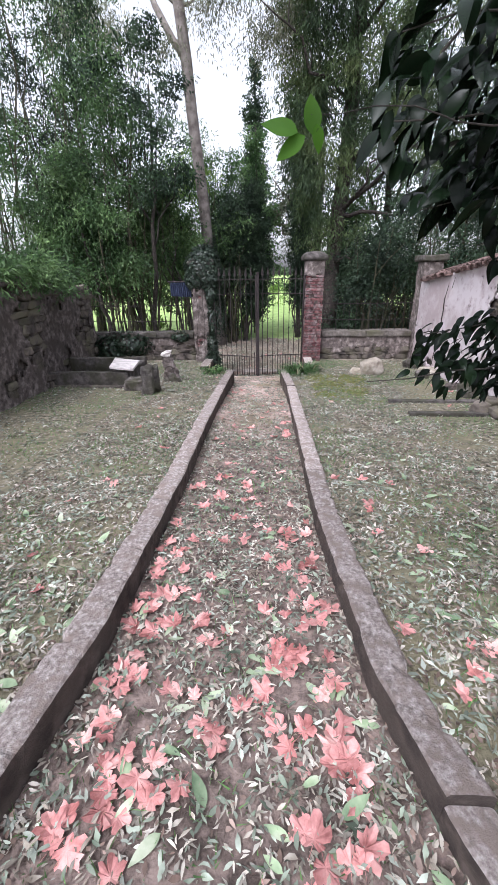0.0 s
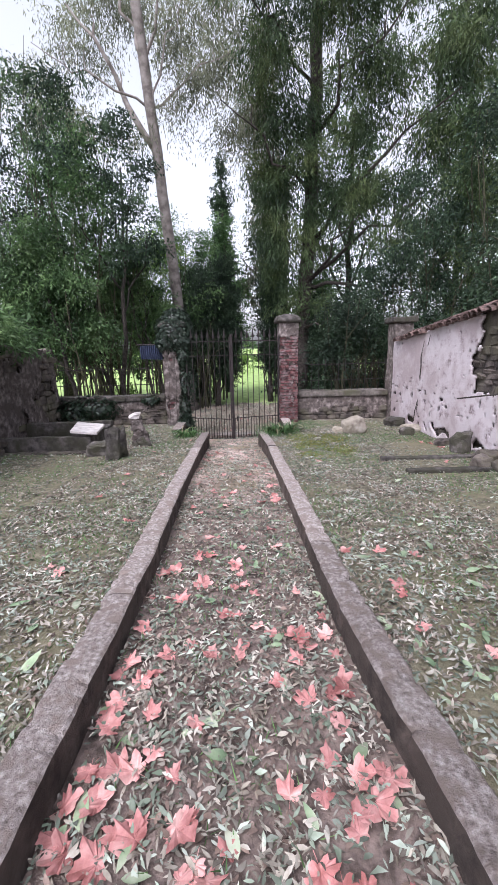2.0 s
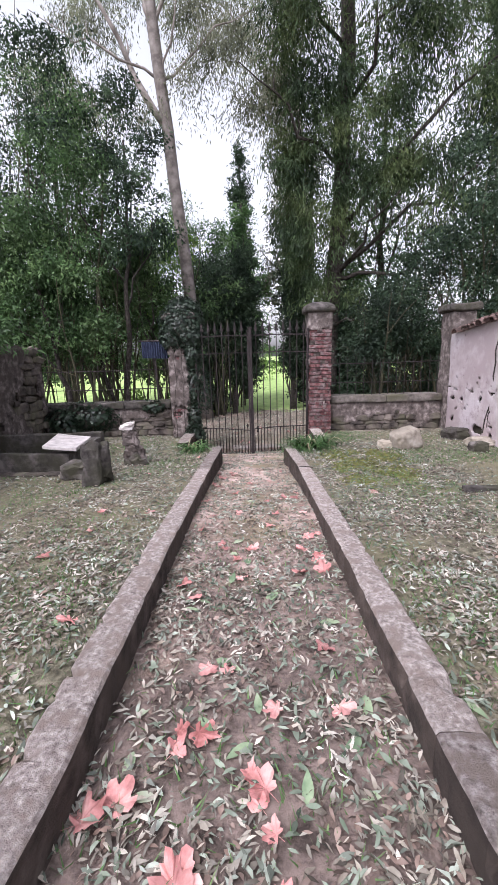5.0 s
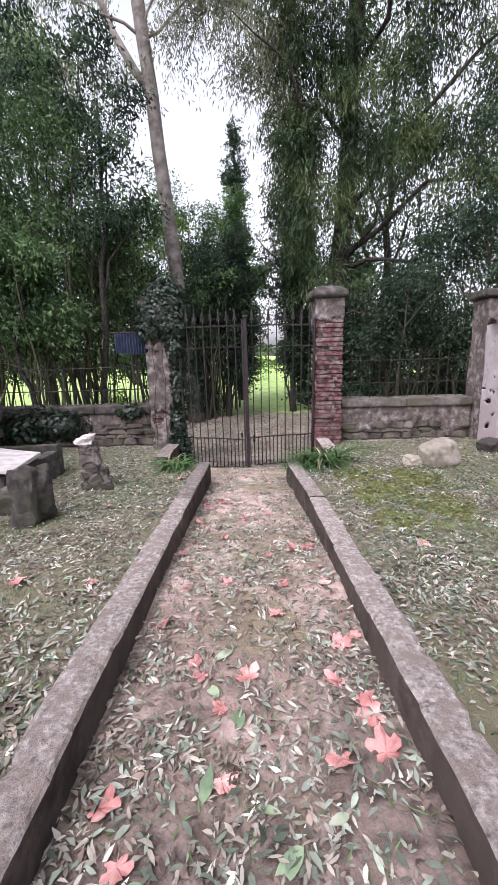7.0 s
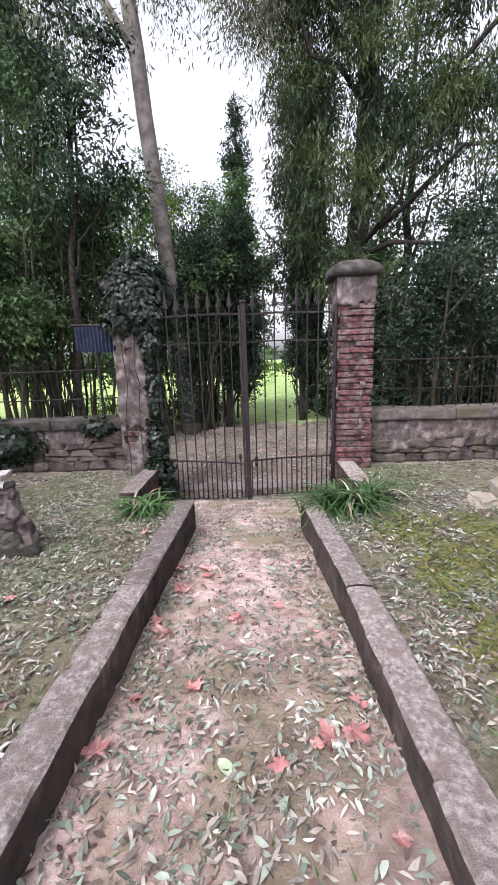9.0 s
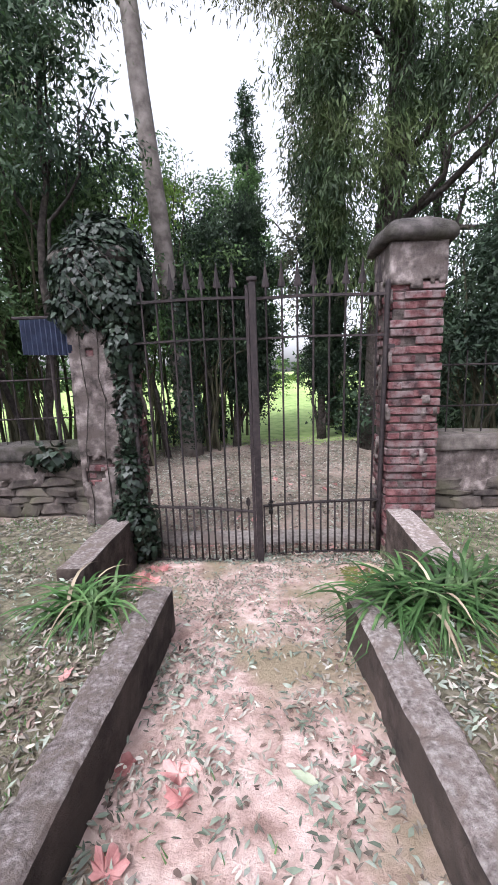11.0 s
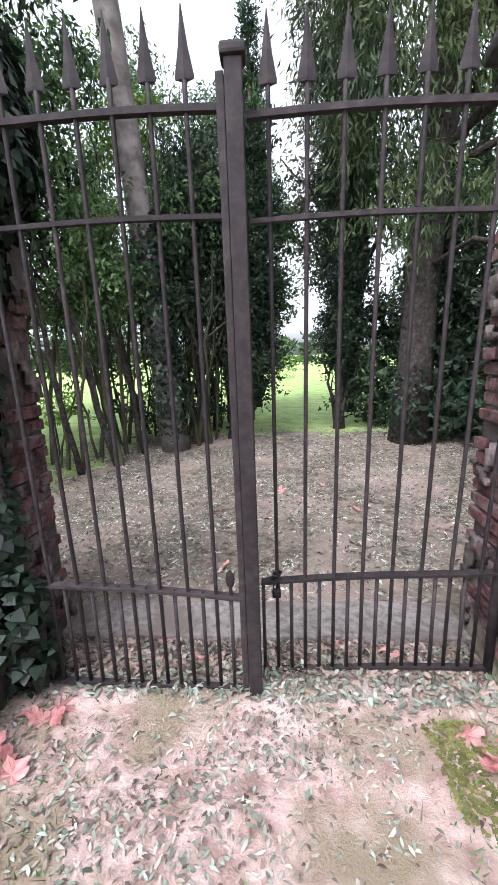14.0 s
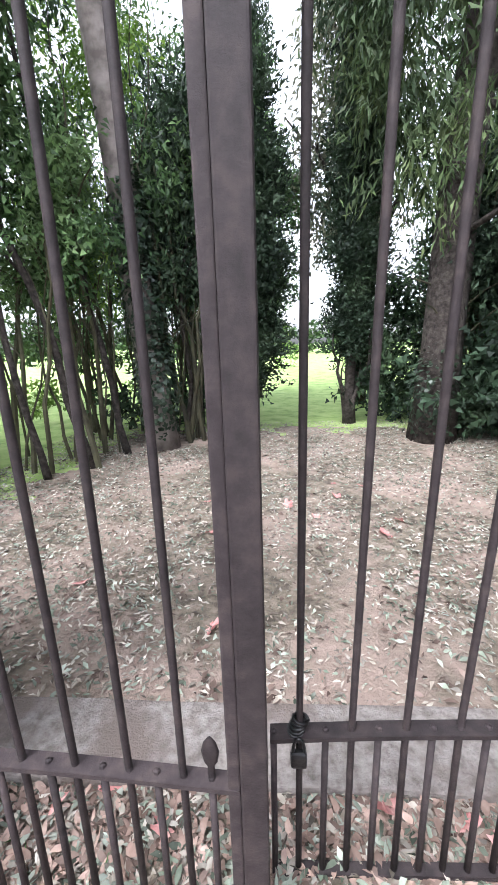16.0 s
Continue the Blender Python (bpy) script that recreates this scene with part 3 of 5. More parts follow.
def side_wall():
    root = tagged(new("wall_east"), "crumbling side wall of pink-white plaster with broken edge", "wall", kind="structure")
    x = 3.46
    s = Shape()
    ys = np.linspace(0.8, 9.75, 60)
    for y in ys:
        low = 0 if y > 5.7 else 0.1 + 0.3 * noise.noise(Vector((0, y * 2, 1)))
        t = top_edge(y) - low
        s.v += [(x + 0.03, y, 0.0), (x + 0.03, y, t), (x + 0.4, y, t), (x + 0.4, y, 0.0)]
    for i in range(len(ys) - 1):
        s.f += [(i * 4 + k, i * 4 + (k + 1) % 4, (i + 1) * 4 + (k + 1) % 4, (i + 1) * 4 + k) for k in range(3)]
    s.f += [(0, 1, 2, 3), tuple(len(s.v) - 4 + k for k in (3, 2, 1, 0))]
    s.make("core", RUBBLE, root)
    broken = lambda y, z: y < (6.55 + 0.12 * (1.8 - z) if z > 1.3 + 0.1 * noise.noise(Vector((y * 5, 0, 2))) else 5.45) + 0.2 * noise.noise(Vector((z * 2.5, y, 4))) + 0.14 * noise.noise(Vector((z * 9, y * 9, 4))) or (0.75 < z < 1.15 and noise.noise(Vector((y * 7, z * 10, 7))) > 0.4 and y > 7) or (z < 0.62 and noise.noise(Vector((y * 5, z * 5, 17))) > 0.25) or noise.noise(Vector((y * 13, z * 13, 27))) > 0.64 - 0.16 * math.exp(-((z - 1.05) / 0.3) ** 2) * (1 + noise.noise(Vector((y * 1.5, z * 2, 3))))
    p = Shape()
    us, vs = np.linspace(4.8, 9.74, 200), np.linspace(0.0, 1.0, 80)
    for u in us:
        for v in vs:
            z = 0.2 + v * (top_edge(u) - 0.2)
            p.v.append((x - 0.012 + 0.02 * noise.noise(Vector((u * 1.5, z * 1.5, 5))) + 0.006 * noise.noise(Vector((u * 9, z * 9, 5))), u, z))
    for i in range(199):
        for j in range(79):
            u, z = us[i], 0.2 + vs[j] * (top_edge(us[i]) - 0.2)
            if not broken(u, z):
                p.f.append((i * 80 + j, i * 80 + j + 1, (i + 1) * 80 + j + 1, (i + 1) * 80 + j))
    sk = p.make("plaster", WHITEWASH, root, True)
    mod = sk.modifiers.new("thick", "SOLIDIFY")
    mod.thickness, mod.offset = 0.03, 1
    rnd = random.Random(21)
    lay_stones(root, lambda u, z: pose(x + 0.08, 7.5 - u, z, 0, 0, -90), 5.6, 0.45, 2.3, rnd, skip=lambda u, z: not broken(7.5 - u, z) or z > top_edge(7.5 - u) - 0.2, hmin=0.07, hmax=0.14)
    crack = Shape()
    crack.tube(wander((x - 0.03, 8.5, 0.5), (x - 0.03, 8.05, 2.2), 9, 0.06, 2), 0.014, 5)
    crack.tube(wander((x - 0.03, 8.4, 0.6), (x - 0.03, 8.25, 2.2), 9, 0.06, 5), 0.01, 5)
    crack.make("vine_stem", BARK, root)
    # rows of broken roof tiles along the top
    half = Shape()
    m = 7
    for e in (0, 1):
        for k in range(m):
            a = math.pi * k / (m - 1)
            half.v.append((0.26 * e, 0.095 * math.cos(a) * (1 - 0.15 * e), 0.065 * math.sin(a)))
    half.f = [(k, k + 1, m + k + 1, m + k) for k in range(m - 1)]
    proto = half.make("roof_tile", TERRACOTTA)
    md = proto.data
    bm = bmesh.new()
    bm.from_mesh(md)
    bmesh.ops.solidify(bm, geom=bm.faces[:], thickness=0.014)
    bm.to_mesh(md)
    bm.free()
    proto.parent = root
    proto.matrix_basis = pose(x - 0.08, 9.6, top_edge(9.6) + 0.02)
    y = 9.5
    while y > 5.6:
        for row in range(4):
            if rnd.random() < 0.92:
                ob = new("roof_tile", md)
                ob.parent = root
                ob.matrix_basis = pose(x - 0.15 + row * 0.12 + rnd.uniform(-0.04, 0.04), y + rnd.uniform(-0.03, 0.03), top_edge(y) - 0.02 + row * 0.045, rnd.uniform(-9, 9), -12 + rnd.uniform(-7, 7), rnd.uniform(-14, 14))
        y -= 0.125
    return root


side_wall()


# ---- ruined wall on the other side ----
def ruin():
    root = tagged(new("wall_west"), "ruined dark rubble wall with patches of grey plaster", "wall", kind="structure")
    s = Shape()
    ys = np.linspace(0.5, 9.98, 70)
    prof = []
    for y in ys:
        x = -4.35 + (0.3 if y < 7.2 else 0.0) + 0.05 * noise.noise(Vector((y * 2, 0, 6)))
        t = 2.15 + 0.2 * noise.noise(Vector((y * 1.3, 3, 1))) + 0.08 * noise.noise(Vector((y * 6, 3, 1))) + (0.18 if y < 7.2 else 0)
        prof.append((x, t))
        s.v += [(x - 0.07, y, 0.0), (x - 0.07, y, t), (x - 0.5, y, t - 0.05), (x - 0.5, y, 0.0)]
    for i in range(len(ys) - 1):
        s.f += [((i + 1) * 4 + k, (i + 1) * 4 + (k + 1) % 4, i * 4 + (k + 1) % 4, i * 4 + k) for k in range(3)]
    s.f += [(3, 2, 1, 0), tuple(len(s.v) - 4 + k for k in range(4))]
    s.make("core", RUBBLE, root)
    rnd = random.Random(31)
    face = lambda y: float(np.interp(y, ys, [p[0] for p in prof]))
    tops = lambda y: float(np.interp(y, ys, [p[1] for p in prof]))
    cover = lambda y, z: noise.noise(Vector((y * 1.1, z * 1.3, 12))) + 0.4 * noise.noise(Vector((y * 6, z * 6, 12))) > -0.2
    lay_stones(root, lambda u, z: pose(face(3.9 + u) - 0.03, 3.9 + u, z, 0, 0, 90), 6.0, 0.3, 2.3, rnd, skip=lambda u, z: z > tops(3.9 + u) - 0.04 or cover(3.9 + u, z), hmin=0.08, hmax=0.2, lmin=0.14, lmax=0.45)
    p = Shape()
    us, vs = np.linspace(0.6, 9.95, 150), np.linspace(0.2, 2.1, 40)
    for u in us:
        for v in vs:
            p.v.append((face(u) + 0.02 + 0.03 * noise.noise(Vector((u * 2, v * 2, 3))) + 0.012 * noise.noise(Vector((u * 8, v * 8, 3))), u, v))
    for i in range(149):
        for j in range(39):
            if cover(us[i], vs[j]) and vs[j] < tops(us[i]) - 0.05:
                p.f.append(((i + 1) * 40 + j, (i + 1) * 40 + j + 1, i * 40 + j + 1, i * 40 + j))
    sk = p.make("plaster", PLASTER, root, True)
    mod = sk.modifiers.new("thick", "SOLIDIFY")
    mod.thickness, mod.offset = 0.05, -1
    return root


ruin()


# ---- iron gate of two leaves ----
def gate_leaf(hinge, meet, y, first, pitch, mid_h, mid_m, low_h, low_m):
    """One leaf: short bars every half pitch up to the middle rail, tall spear-headed bars every pitch from the first one on."""
    root = thing("gate_leaf", "rust-brown wrought iron gate leaf with spear points, closed", "gate", "leaves of the gate")
    turn = 1 if hinge > meet else -1
    share = lambda x: (x - hinge) / (meet - hinge)
    sag = lambda x: 0.006 * math.sin(5 * x + hinge)
    mid = lambda x: mid_h + (mid_m - mid_h) * share(x) + sag(x)
    low = lambda x: low_h + (low_m - low_h) * share(x) + sag(x + 1)
    for name, rise, r, flat in (("bottom_rail", low, 0.014, 0.015), ("middle_rail", mid, 0.013, 0.021), ("upper_rail", lambda x: 1.88 + sag(x), 0.016, 0.012), ("top_rail", lambda x: 2.19 + sag(x), 0.02, 0.014)):
        s = Shape()
        xs = np.linspace(hinge, meet, 13)
        for x in xs:
            z = rise(x)
            s.v += [(x, y - flat, z - r * 0.5), (x, y + flat, z - r * 0.5), (x, y + flat, z + r * 0.5), (x, y - flat, z + r * 0.5)]
        for i in range(12):
            s.f += [(i * 4 + k, i * 4 + (k + 1) % 4, (i + 1) * 4 + (k + 1) % 4, (i + 1) * 4 + k)[::turn] for k in range(4)]
        s.f += [(0, 1, 2, 3), (51, 50, 49, 48)]
        s.make(name, IRON, root)
    k = -1
    while True:
        x = first + turn * pitch / 2 * k
        if (x - hinge) * turn > -0.03:
            break
        s = Shape()
        if k % 2 == 0:
            s.tube([Vector((x, y, z)) + noise.noise_vector(Vector((k, z, hinge))) * 0.004 for z in (low(x), mid(x), 0.9, 1.4, 1.88, 2.19, 2.29)], 0.0085, 8)
            s.make("bar", IRON, root, True)
            h = Shape()
            for dz, r in ((0.0, 0.01), (0.006, 0.03), (0.016, 0.031), (0.09, 0.016), (0.2, 0.0015)):
                h.v += [(x + r * c, y + 0.3 * r * d, 2.265 + dz) for c, d in ((1, 0), (0, 1), (-1, 0), (0, -1))]
            for i in range(4):
                h.f += [(i * 4 + q, i * 4 + (q + 1) % 4, (i + 1) * 4 + (q + 1) % 4, (i + 1) * 4 + q) for q in range(4)]
            h.f += [(3, 2, 1, 0), (16, 17, 18, 19)]
            h.make("spear_point", IRON, root)
        else:
            s.tube([(x, y, low(x)), (x, y, 0.2), (x, y, mid(x) + 0.004)], 0.0085, 8)
            s.make("bar", IRON, root, True)
        rivet = Shape()
        for dz, r in ((0.0, 0.009), (0.005, 0.007), (0.007, 0.002)):
            rivet.v += [(x + r * math.cos(q), y + r * math.sin(q), mid(x) + 0.0065 + dz) for q in np.linspace(0, 2 * math.pi, 6, endpoint=False)]
        rivet.f = [(i * 6 + q, i * 6 + (q + 1) % 6, (i + 1) * 6 + (q + 1) % 6, (i + 1) * 6 + q) for i in range(2) for q in range(6)]
        rivet.make("rivet", IRON, root)
        k += 1
    s = Shape()
    s.tube([(hinge, y, -0.06), (hinge, y, 0.43), (hinge, y, 2.25), (hinge, y, 2.29)], [0.021, 0.021, 0.021, 0.012], 10)
    s.make("hinge_stile", IRON, root, True)
    for z in (0.5, 1.78):
        s = Shape()
        s.box(min(hinge, hinge + turn * 0.07), y - 0.012, z - 0.02, max(hinge, hinge + turn * 0.07), y + 0.02, z + 0.02)
        worn(s.make("hinge_strap", IRON, root), 0.004, 0.001)
    return root


left_leaf = gate_leaf(-1.29, -0.3, 9.74, -0.424, 0.1215, 0.49, 0.415, -0.005, -0.045)
right_leaf = gate_leaf(0.79, -0.236, 9.85, -0.165, 0.126, 0.478, 0.425, -0.01, -0.03)
s = Shape()
s.box(-0.297, 9.70, -0.06, -0.241, 9.755, 2.3)
worn(s.make("meeting_stile", IRON, left_leaf), 0.005, 0.002, 3, 3)
s = Shape()
s.box(-0.327, 9.725, -0.02, -0.3, 9.765, 2.28)
worn(s.make("stile_angle", IRON, left_leaf), 0.004, 0.002, 3, 3)
s = Shape()
s.box(-0.309, 9.69, 2.302, -0.229, 9.765, 2.335)
worn(s.make("stile_cap", IRON, left_leaf), 0.01, 0.002, 3, 1)
h = Shape()
for dz, r in ((0, 0.008), (0.05, 0.008), (0.06, 0.015), (0.09, 0.02), (0.115, 0.014), (0.13, 0.004)):
    h.v += [(-0.363 + r * math.cos(a), 9.74 + 0.5 * r * math.sin(a), 0.415 + dz) for a in np.linspace(0, 2 * math.pi, 8, endpoint=False)]
for i in range(5):
    h.f += [(i * 8 + q, i * 8 + (q + 1) % 8, (i + 1) * 8 + (q + 1) % 8, (i + 1) * 8 + q) for q in range(8)]
h.make("short_spear", IRON, left_leaf, True)


def lean(leaf, y, top):
    """The old gate leans towards the path above its middle rail."""
    for part in leaf.children:
        for v in part.data.vertices:
            v.co.y += (top - y) * max(0.0, v.co.z - 0.43) / 1.57


lean(left_leaf, 9.74, 9.69)
lean(right_leaf, 9.85, 9.75)
# padlock and chain
lock = thing("padlock", "dark metal padlock hung on a short chain at the rail", "padlock")
s = Shape()
lx, ly = -0.168, 9.822
s.box(lx - 0.02, ly - 0.011, 0.362, lx + 0.02, ly + 0.011, 0.405)
worn(s.make("body", LOCKBLACK, lock), 0.008, 0.001)
s = Shape()
s.tube([(lx + 0.014 * math.cos(a), ly, 0.403 + 0.04 * math.sin(a)) for a in np.linspace(0, math.pi, 9)], 0.004, 6)
s.make("shackle", LOCKBLACK, lock, True)
for k in range(5):
    s = Shape()
    c = Vector((lx + 0.003 * k - 0.006, 9.85, 0.44 + 0.008 * k))
    s.tube([c + Vector((0.019 * math.cos(a), 0.019 * math.sin(a), 0.005 * math.sin(a + k))) for a in np.linspace(0, 2 * math.pi, 10)], 0.0038, 5)
    s.make("chain_link", LOCKBLACK, lock, True)

# iron railings above the front walls
def wall_railing(x0, x1, n):
    rail = thing("wall_railing", "thin rusty iron railing along the coping of the wall", "railing", "railings on the front walls")
    s = Shape()
    for z in (1.25, 1.62):
        s.tube([(x0, 10.16, z), ((x0 + x1) / 2, 10.16, z - 0.01), (x1, 10.16, z)], 0.008, 6)
    s.make("rail", IRON, rail)
    for k in range(n):
        x = x0 + (x1 - x0) * (k + 0.7) / n
        s = Shape()
        s.tube([(x, 10.16, 0.99), (x + 0.006 * math.sin(k * 2.7), 10.16, 1.35), (x, 10.16, 1.74)], 0.006, 6)
        s.make("bar", IRON, rail)


wall_railing(1.2, 3.44, 14)
wall_railing(-4.6, -1.82, 19)
# blue board on the left
board = thing("sign_board", "faded blue corrugated board fixed to the ivy-covered pillar", "sign")
s = Shape()
n = 22
for k in range(n + 1):
    x = -2.36 + 0.5 * k / n
    y = 9.98 + 0.012 * math.cos(k * math.pi)
    s.v += [(x, y, 1.84 - 0.02 * k / n), (x, y, 2.14), (x, y + 0.012, 2.14), (x, y + 0.012, 1.84 - 0.02 * k / n)]
for k in range(n):
    s.f += [(k * 4 + q, (k + 1) * 4 + q, (k + 1) * 4 + (q + 1) % 4, k * 4 + (q + 1) % 4) for q in range(4)]
s.make("sheet", SIGNBLUE, board)
s = Shape()
s.tube([(-2.42, 10.0, 2.16), (-1.78, 10.0, 2.15)], 0.014, 6)
s.tube([(-2.12, 10.02, 0.98), (-2.12, 10.02, 2.14)], 0.016, 6)
s.make("frame_bar", IRON, board)


# ---- graves and stones ----
def chest_tomb():
    root = thing("chest_tomb", "open dark concrete grave surround sunk in the turf", "grave")
    s = Shape()
    x0, x1, y0, y1 = -4.25, -2.62, 7.15, 8.35
    z0, z1 = 0.15, 0.66
    s.box(x0, y0, z0, x1, y0 + 0.13, z1)
    s.box(x0, y1 - 0.13, z0, x1, y1, z1 + 0.06)
    s.box(x1 - 0.13, y0 + 0.132, z0, x1, y1 - 0.132, z1)
    s.box(x0 + 0.1, y0 + 0.14, z0, x1 - 0.14, y1 - 0.14, 0.4)
    worn(s.make("surround", DARKSTONE, root), 0.02, 0.02, 3, 5)
    for k in range(8):
        b = boulder("foot_stone", (0.16 + 0.05 * (k % 3), 0.08, 0.07), RUBBLE, k + 40, root, 2)
        b.location = (-4.1 + k * 0.2, 7.1, 0.36)
    return root


chest_tomb()
s = Shape()
s.add([(-3.12, 7.9, 0.74), (-2.6, 7.82, 0.70), (-2.5, 7.1, 0.69), (-2.96, 7.14, 0.72), (-3.12, 7.9, 0.785), (-2.6, 7.82, 0.745), (-2.5, 7.1, 0.735), (-2.96, 7.14, 0.765)],
      [(3, 2, 1, 0), (4, 5, 6, 7), (0, 1, 5, 4), (1, 2, 6, 5), (2, 3, 7, 6), (3, 0, 4, 7)])
tagged(worn(s.make("marble_slab", MARBLE), 0.008, 0.006, 4, 2), "broken pale marble slab resting on the grave surround", "slab")

stump = boulder("broken_headstone", (0.14, 0.12, 0.27), DARKSTONE, 3, None, 4, 0.55)
stump.location = (-2.06, 6.62, 0.66)
tagged(stump, "broken dark stone stump standing in the turf", "stone")
low = boulder("broken_stone", (0.2, 0.15, 0.14), DARKSTONE, 7, None, 3, 0.45)
low.location = (-2.42, 6.95, 0.47)
tagged(low, "low dark broken stone lying in the turf", "stone")


def ornament():
    root = thing("grave_ornament", "eroded stone grave ornament with a white top", "ornament")
    for k, (dx, z, sx, sz) in enumerate(((0.05, 0.40, 0.15, 0.12), (0.035, 0.52, 0.12, 0.11), (0.015, 0.63, 0.1, 0.1), (0.0, 0.73, 0.105, 0.09), (-0.01, 0.82, 0.085, 0.07))):
        b = boulder("stone_lump", (sx, sx * 0.85, sz), PLASTER if k else DARKSTONE, k + 60, root, 3, 0.6)
        b.location = (-1.96 + dx, 7.62, z)
    b = boulder("white_top", (0.085, 0.075, 0.055), MARBLE, 77, root, 3, 0.6)
    b.location = (-1.98, 7.62, 0.91)


ornament()
rock = boulder("field_rock", (0.24, 0.18, 0.18), PALEROCK, 12, None, 4, 0.16)
rock.matrix_basis = pose(2.13, 8.3, 0.47, 6, -14, 12)
tagged(rock, "large pale lichened rock lying on the turf", "rock")
small = boulder("field_rock", (0.14, 0.1, 0.07), PALEROCK, 15, None, 3, 0.35)
small.location = (1.86, 8.36, 0.38)
tagged(small, "small pale rock beside a larger one on the turf", "rock")
for k, (x, y, sx, sy, sz, mt) in enumerate(((3.2, 8.9, 0.2, 0.16, 0.13, DARKSTONE), (3.3, 8.3, 0.22, 0.2, 0.08, PALEROCK), (3.05, 7.9, 0.13, 0.1, 0.1, DARKSTONE), (3.2, 6.35, 0.14, 0.12, 0.2, DARKSTONE), (3.3, 5.8, 0.2, 0.14, 0.09, RUBBLE), (3.25, 6.9, 0.16, 0.1, 0.07, RUBBLE), (2.95, 5.42, 0.12, 0.1, 0.12, RUBBLE), (3.25, 5.2, 0.2, 0.2, 0.1, RUBBLE))):
    b = boulder("fallen_stone", (sx, sy, sz), mt, k + 80, None, 3, 0.45)
    b.location = (x, y, lawn_z(x, y) + sz * 0.55)
    tagged(b, "fallen stone at the foot of the plastered wall", "stone", "fallen stones by the wall")
for y0, x0 in ((5.95, 1.86), (5.28, 1.95)):
    s = Shape()
    s.box(x0, y0, 0.3, 3.2, y0 + 0.1, lawn_z(0, y0) + 0.045)
    tagged(worn(s.make("grave_kerb", DARKSTONE), 0.012, 0.012, 3, 5), "low dark stone kerb of a flat grave in the turf", "kerb", "grave kerbs")

# ---- trees ----
def tree(name, label, base, top, radius, limbs, blobs, count, size, mat, bark, droop=0.3, clump=0.3, sway=0.05, hollow=0.35, per=45, seed=1.0, taper=0.72):
    """Tapered trunk with limbs (height share, x, y, z of the tip, radius) and a crown of leaf clumps."""
    root = thing(name, label, "tree")
    s = Shape()
    line = wander(base, top, 12, sway, seed)
    k = len(line) - 1
    s.tube(line, [radius * (1.25 if i == 0 else 1 - taper * i / k) for i in range(k + 1)], 10)
    s.make("trunk", bark, root, True)
    if limbs:
        b = Shape()
        for j, (share, x, y, z, r) in enumerate(limbs):
            start = line[min(k - 1, int(share * k))]
            path = wander(start, (x, y, z), 8, 0.16, seed + j * 1.7)
            b.tube(path, [r * (1 - 0.8 * i / 7) for i in range(8)], 6)
            for q in (3, 5):
                tip = path[q] + Vector((noise.noise(Vector((j, q, 1))) * 1.6, noise.noise(Vector((j, q, 5))) * 1.6, 0.5 + noise.noise(Vector((j, q, 9)))))
                b.tube(wander(path[q], tip, 5, 0.2, j + q), [r * 0.4 * (1 - 0.75 * i / 4) for i in range(5)], 5)
        b.make("limbs", bark, root, True)
    foliage("crown", blobs, int(count * 2.0), size[0] * 0.85, size[1] * 1.15, mat, root, droop, clump, per, hollow)
    return root


def shrub(label, x, y, h, spread, count, mat, seed, low=1.9, size=(0.13, 0.035)):
    """A tall thicket shrub: many thin leaning stems, leafy above."""
    root = thing("thicket_shrub", label, "shrub", "thicket behind the walls")
    r = random.Random(seed)
    s = Shape()
    tips = []
    for k in range(11):
        a = (x + r.uniform(-0.5, 0.5) * spread, y + r.uniform(-0.5, 0.5) * spread, -0.1)
        b = (a[0] + r.uniform(-0.8, 0.8) * spread, a[1] + r.uniform(-0.7, 0.7) * spread, h * r.uniform(0.6, 0.98))
        rr = r.uniform(0.014, 0.042)
        line = wander(a, b, 8, 0.07, seed + k)
        s.tube(line, [rr * (1 - 0.75 * i / 7) for i in range(8)], 5)
        tips.append(b)
        for q in (3, 4, 5):
            t = line[q] + Vector((r.uniform(-0.8, 0.8), r.uniform(-0.6, 0.6), r.uniform(0.2, 0.8)))
            s.tube([line[q], line[q].lerp(t, 0.5) + Vector((0, 0, 0.06)), t], [rr * 0.4, rr * 0.3, rr * 0.12], 4)
    s.make("stems", CANE, root)
    blobs = [(x + r.uniform(-0.5, 0.5) * spread, y + r.uniform(-0.4, 0.4) * spread, low + (h - low) * (0.1 + 0.85 * k / 7), spread * r.uniform(0.45, 0.8) * (1.1 - 0.45 * k / 7), spread * r.uniform(0.4, 0.7), (h - low) * r.uniform(0.1, 0.17)) for k in range(8)]
    foliage("crown", blobs, int(count * 2.1), size[0] * 0.75, size[1] * 1.1, mat, root, 0.45, 0.27, 60, 0.1)
    return root


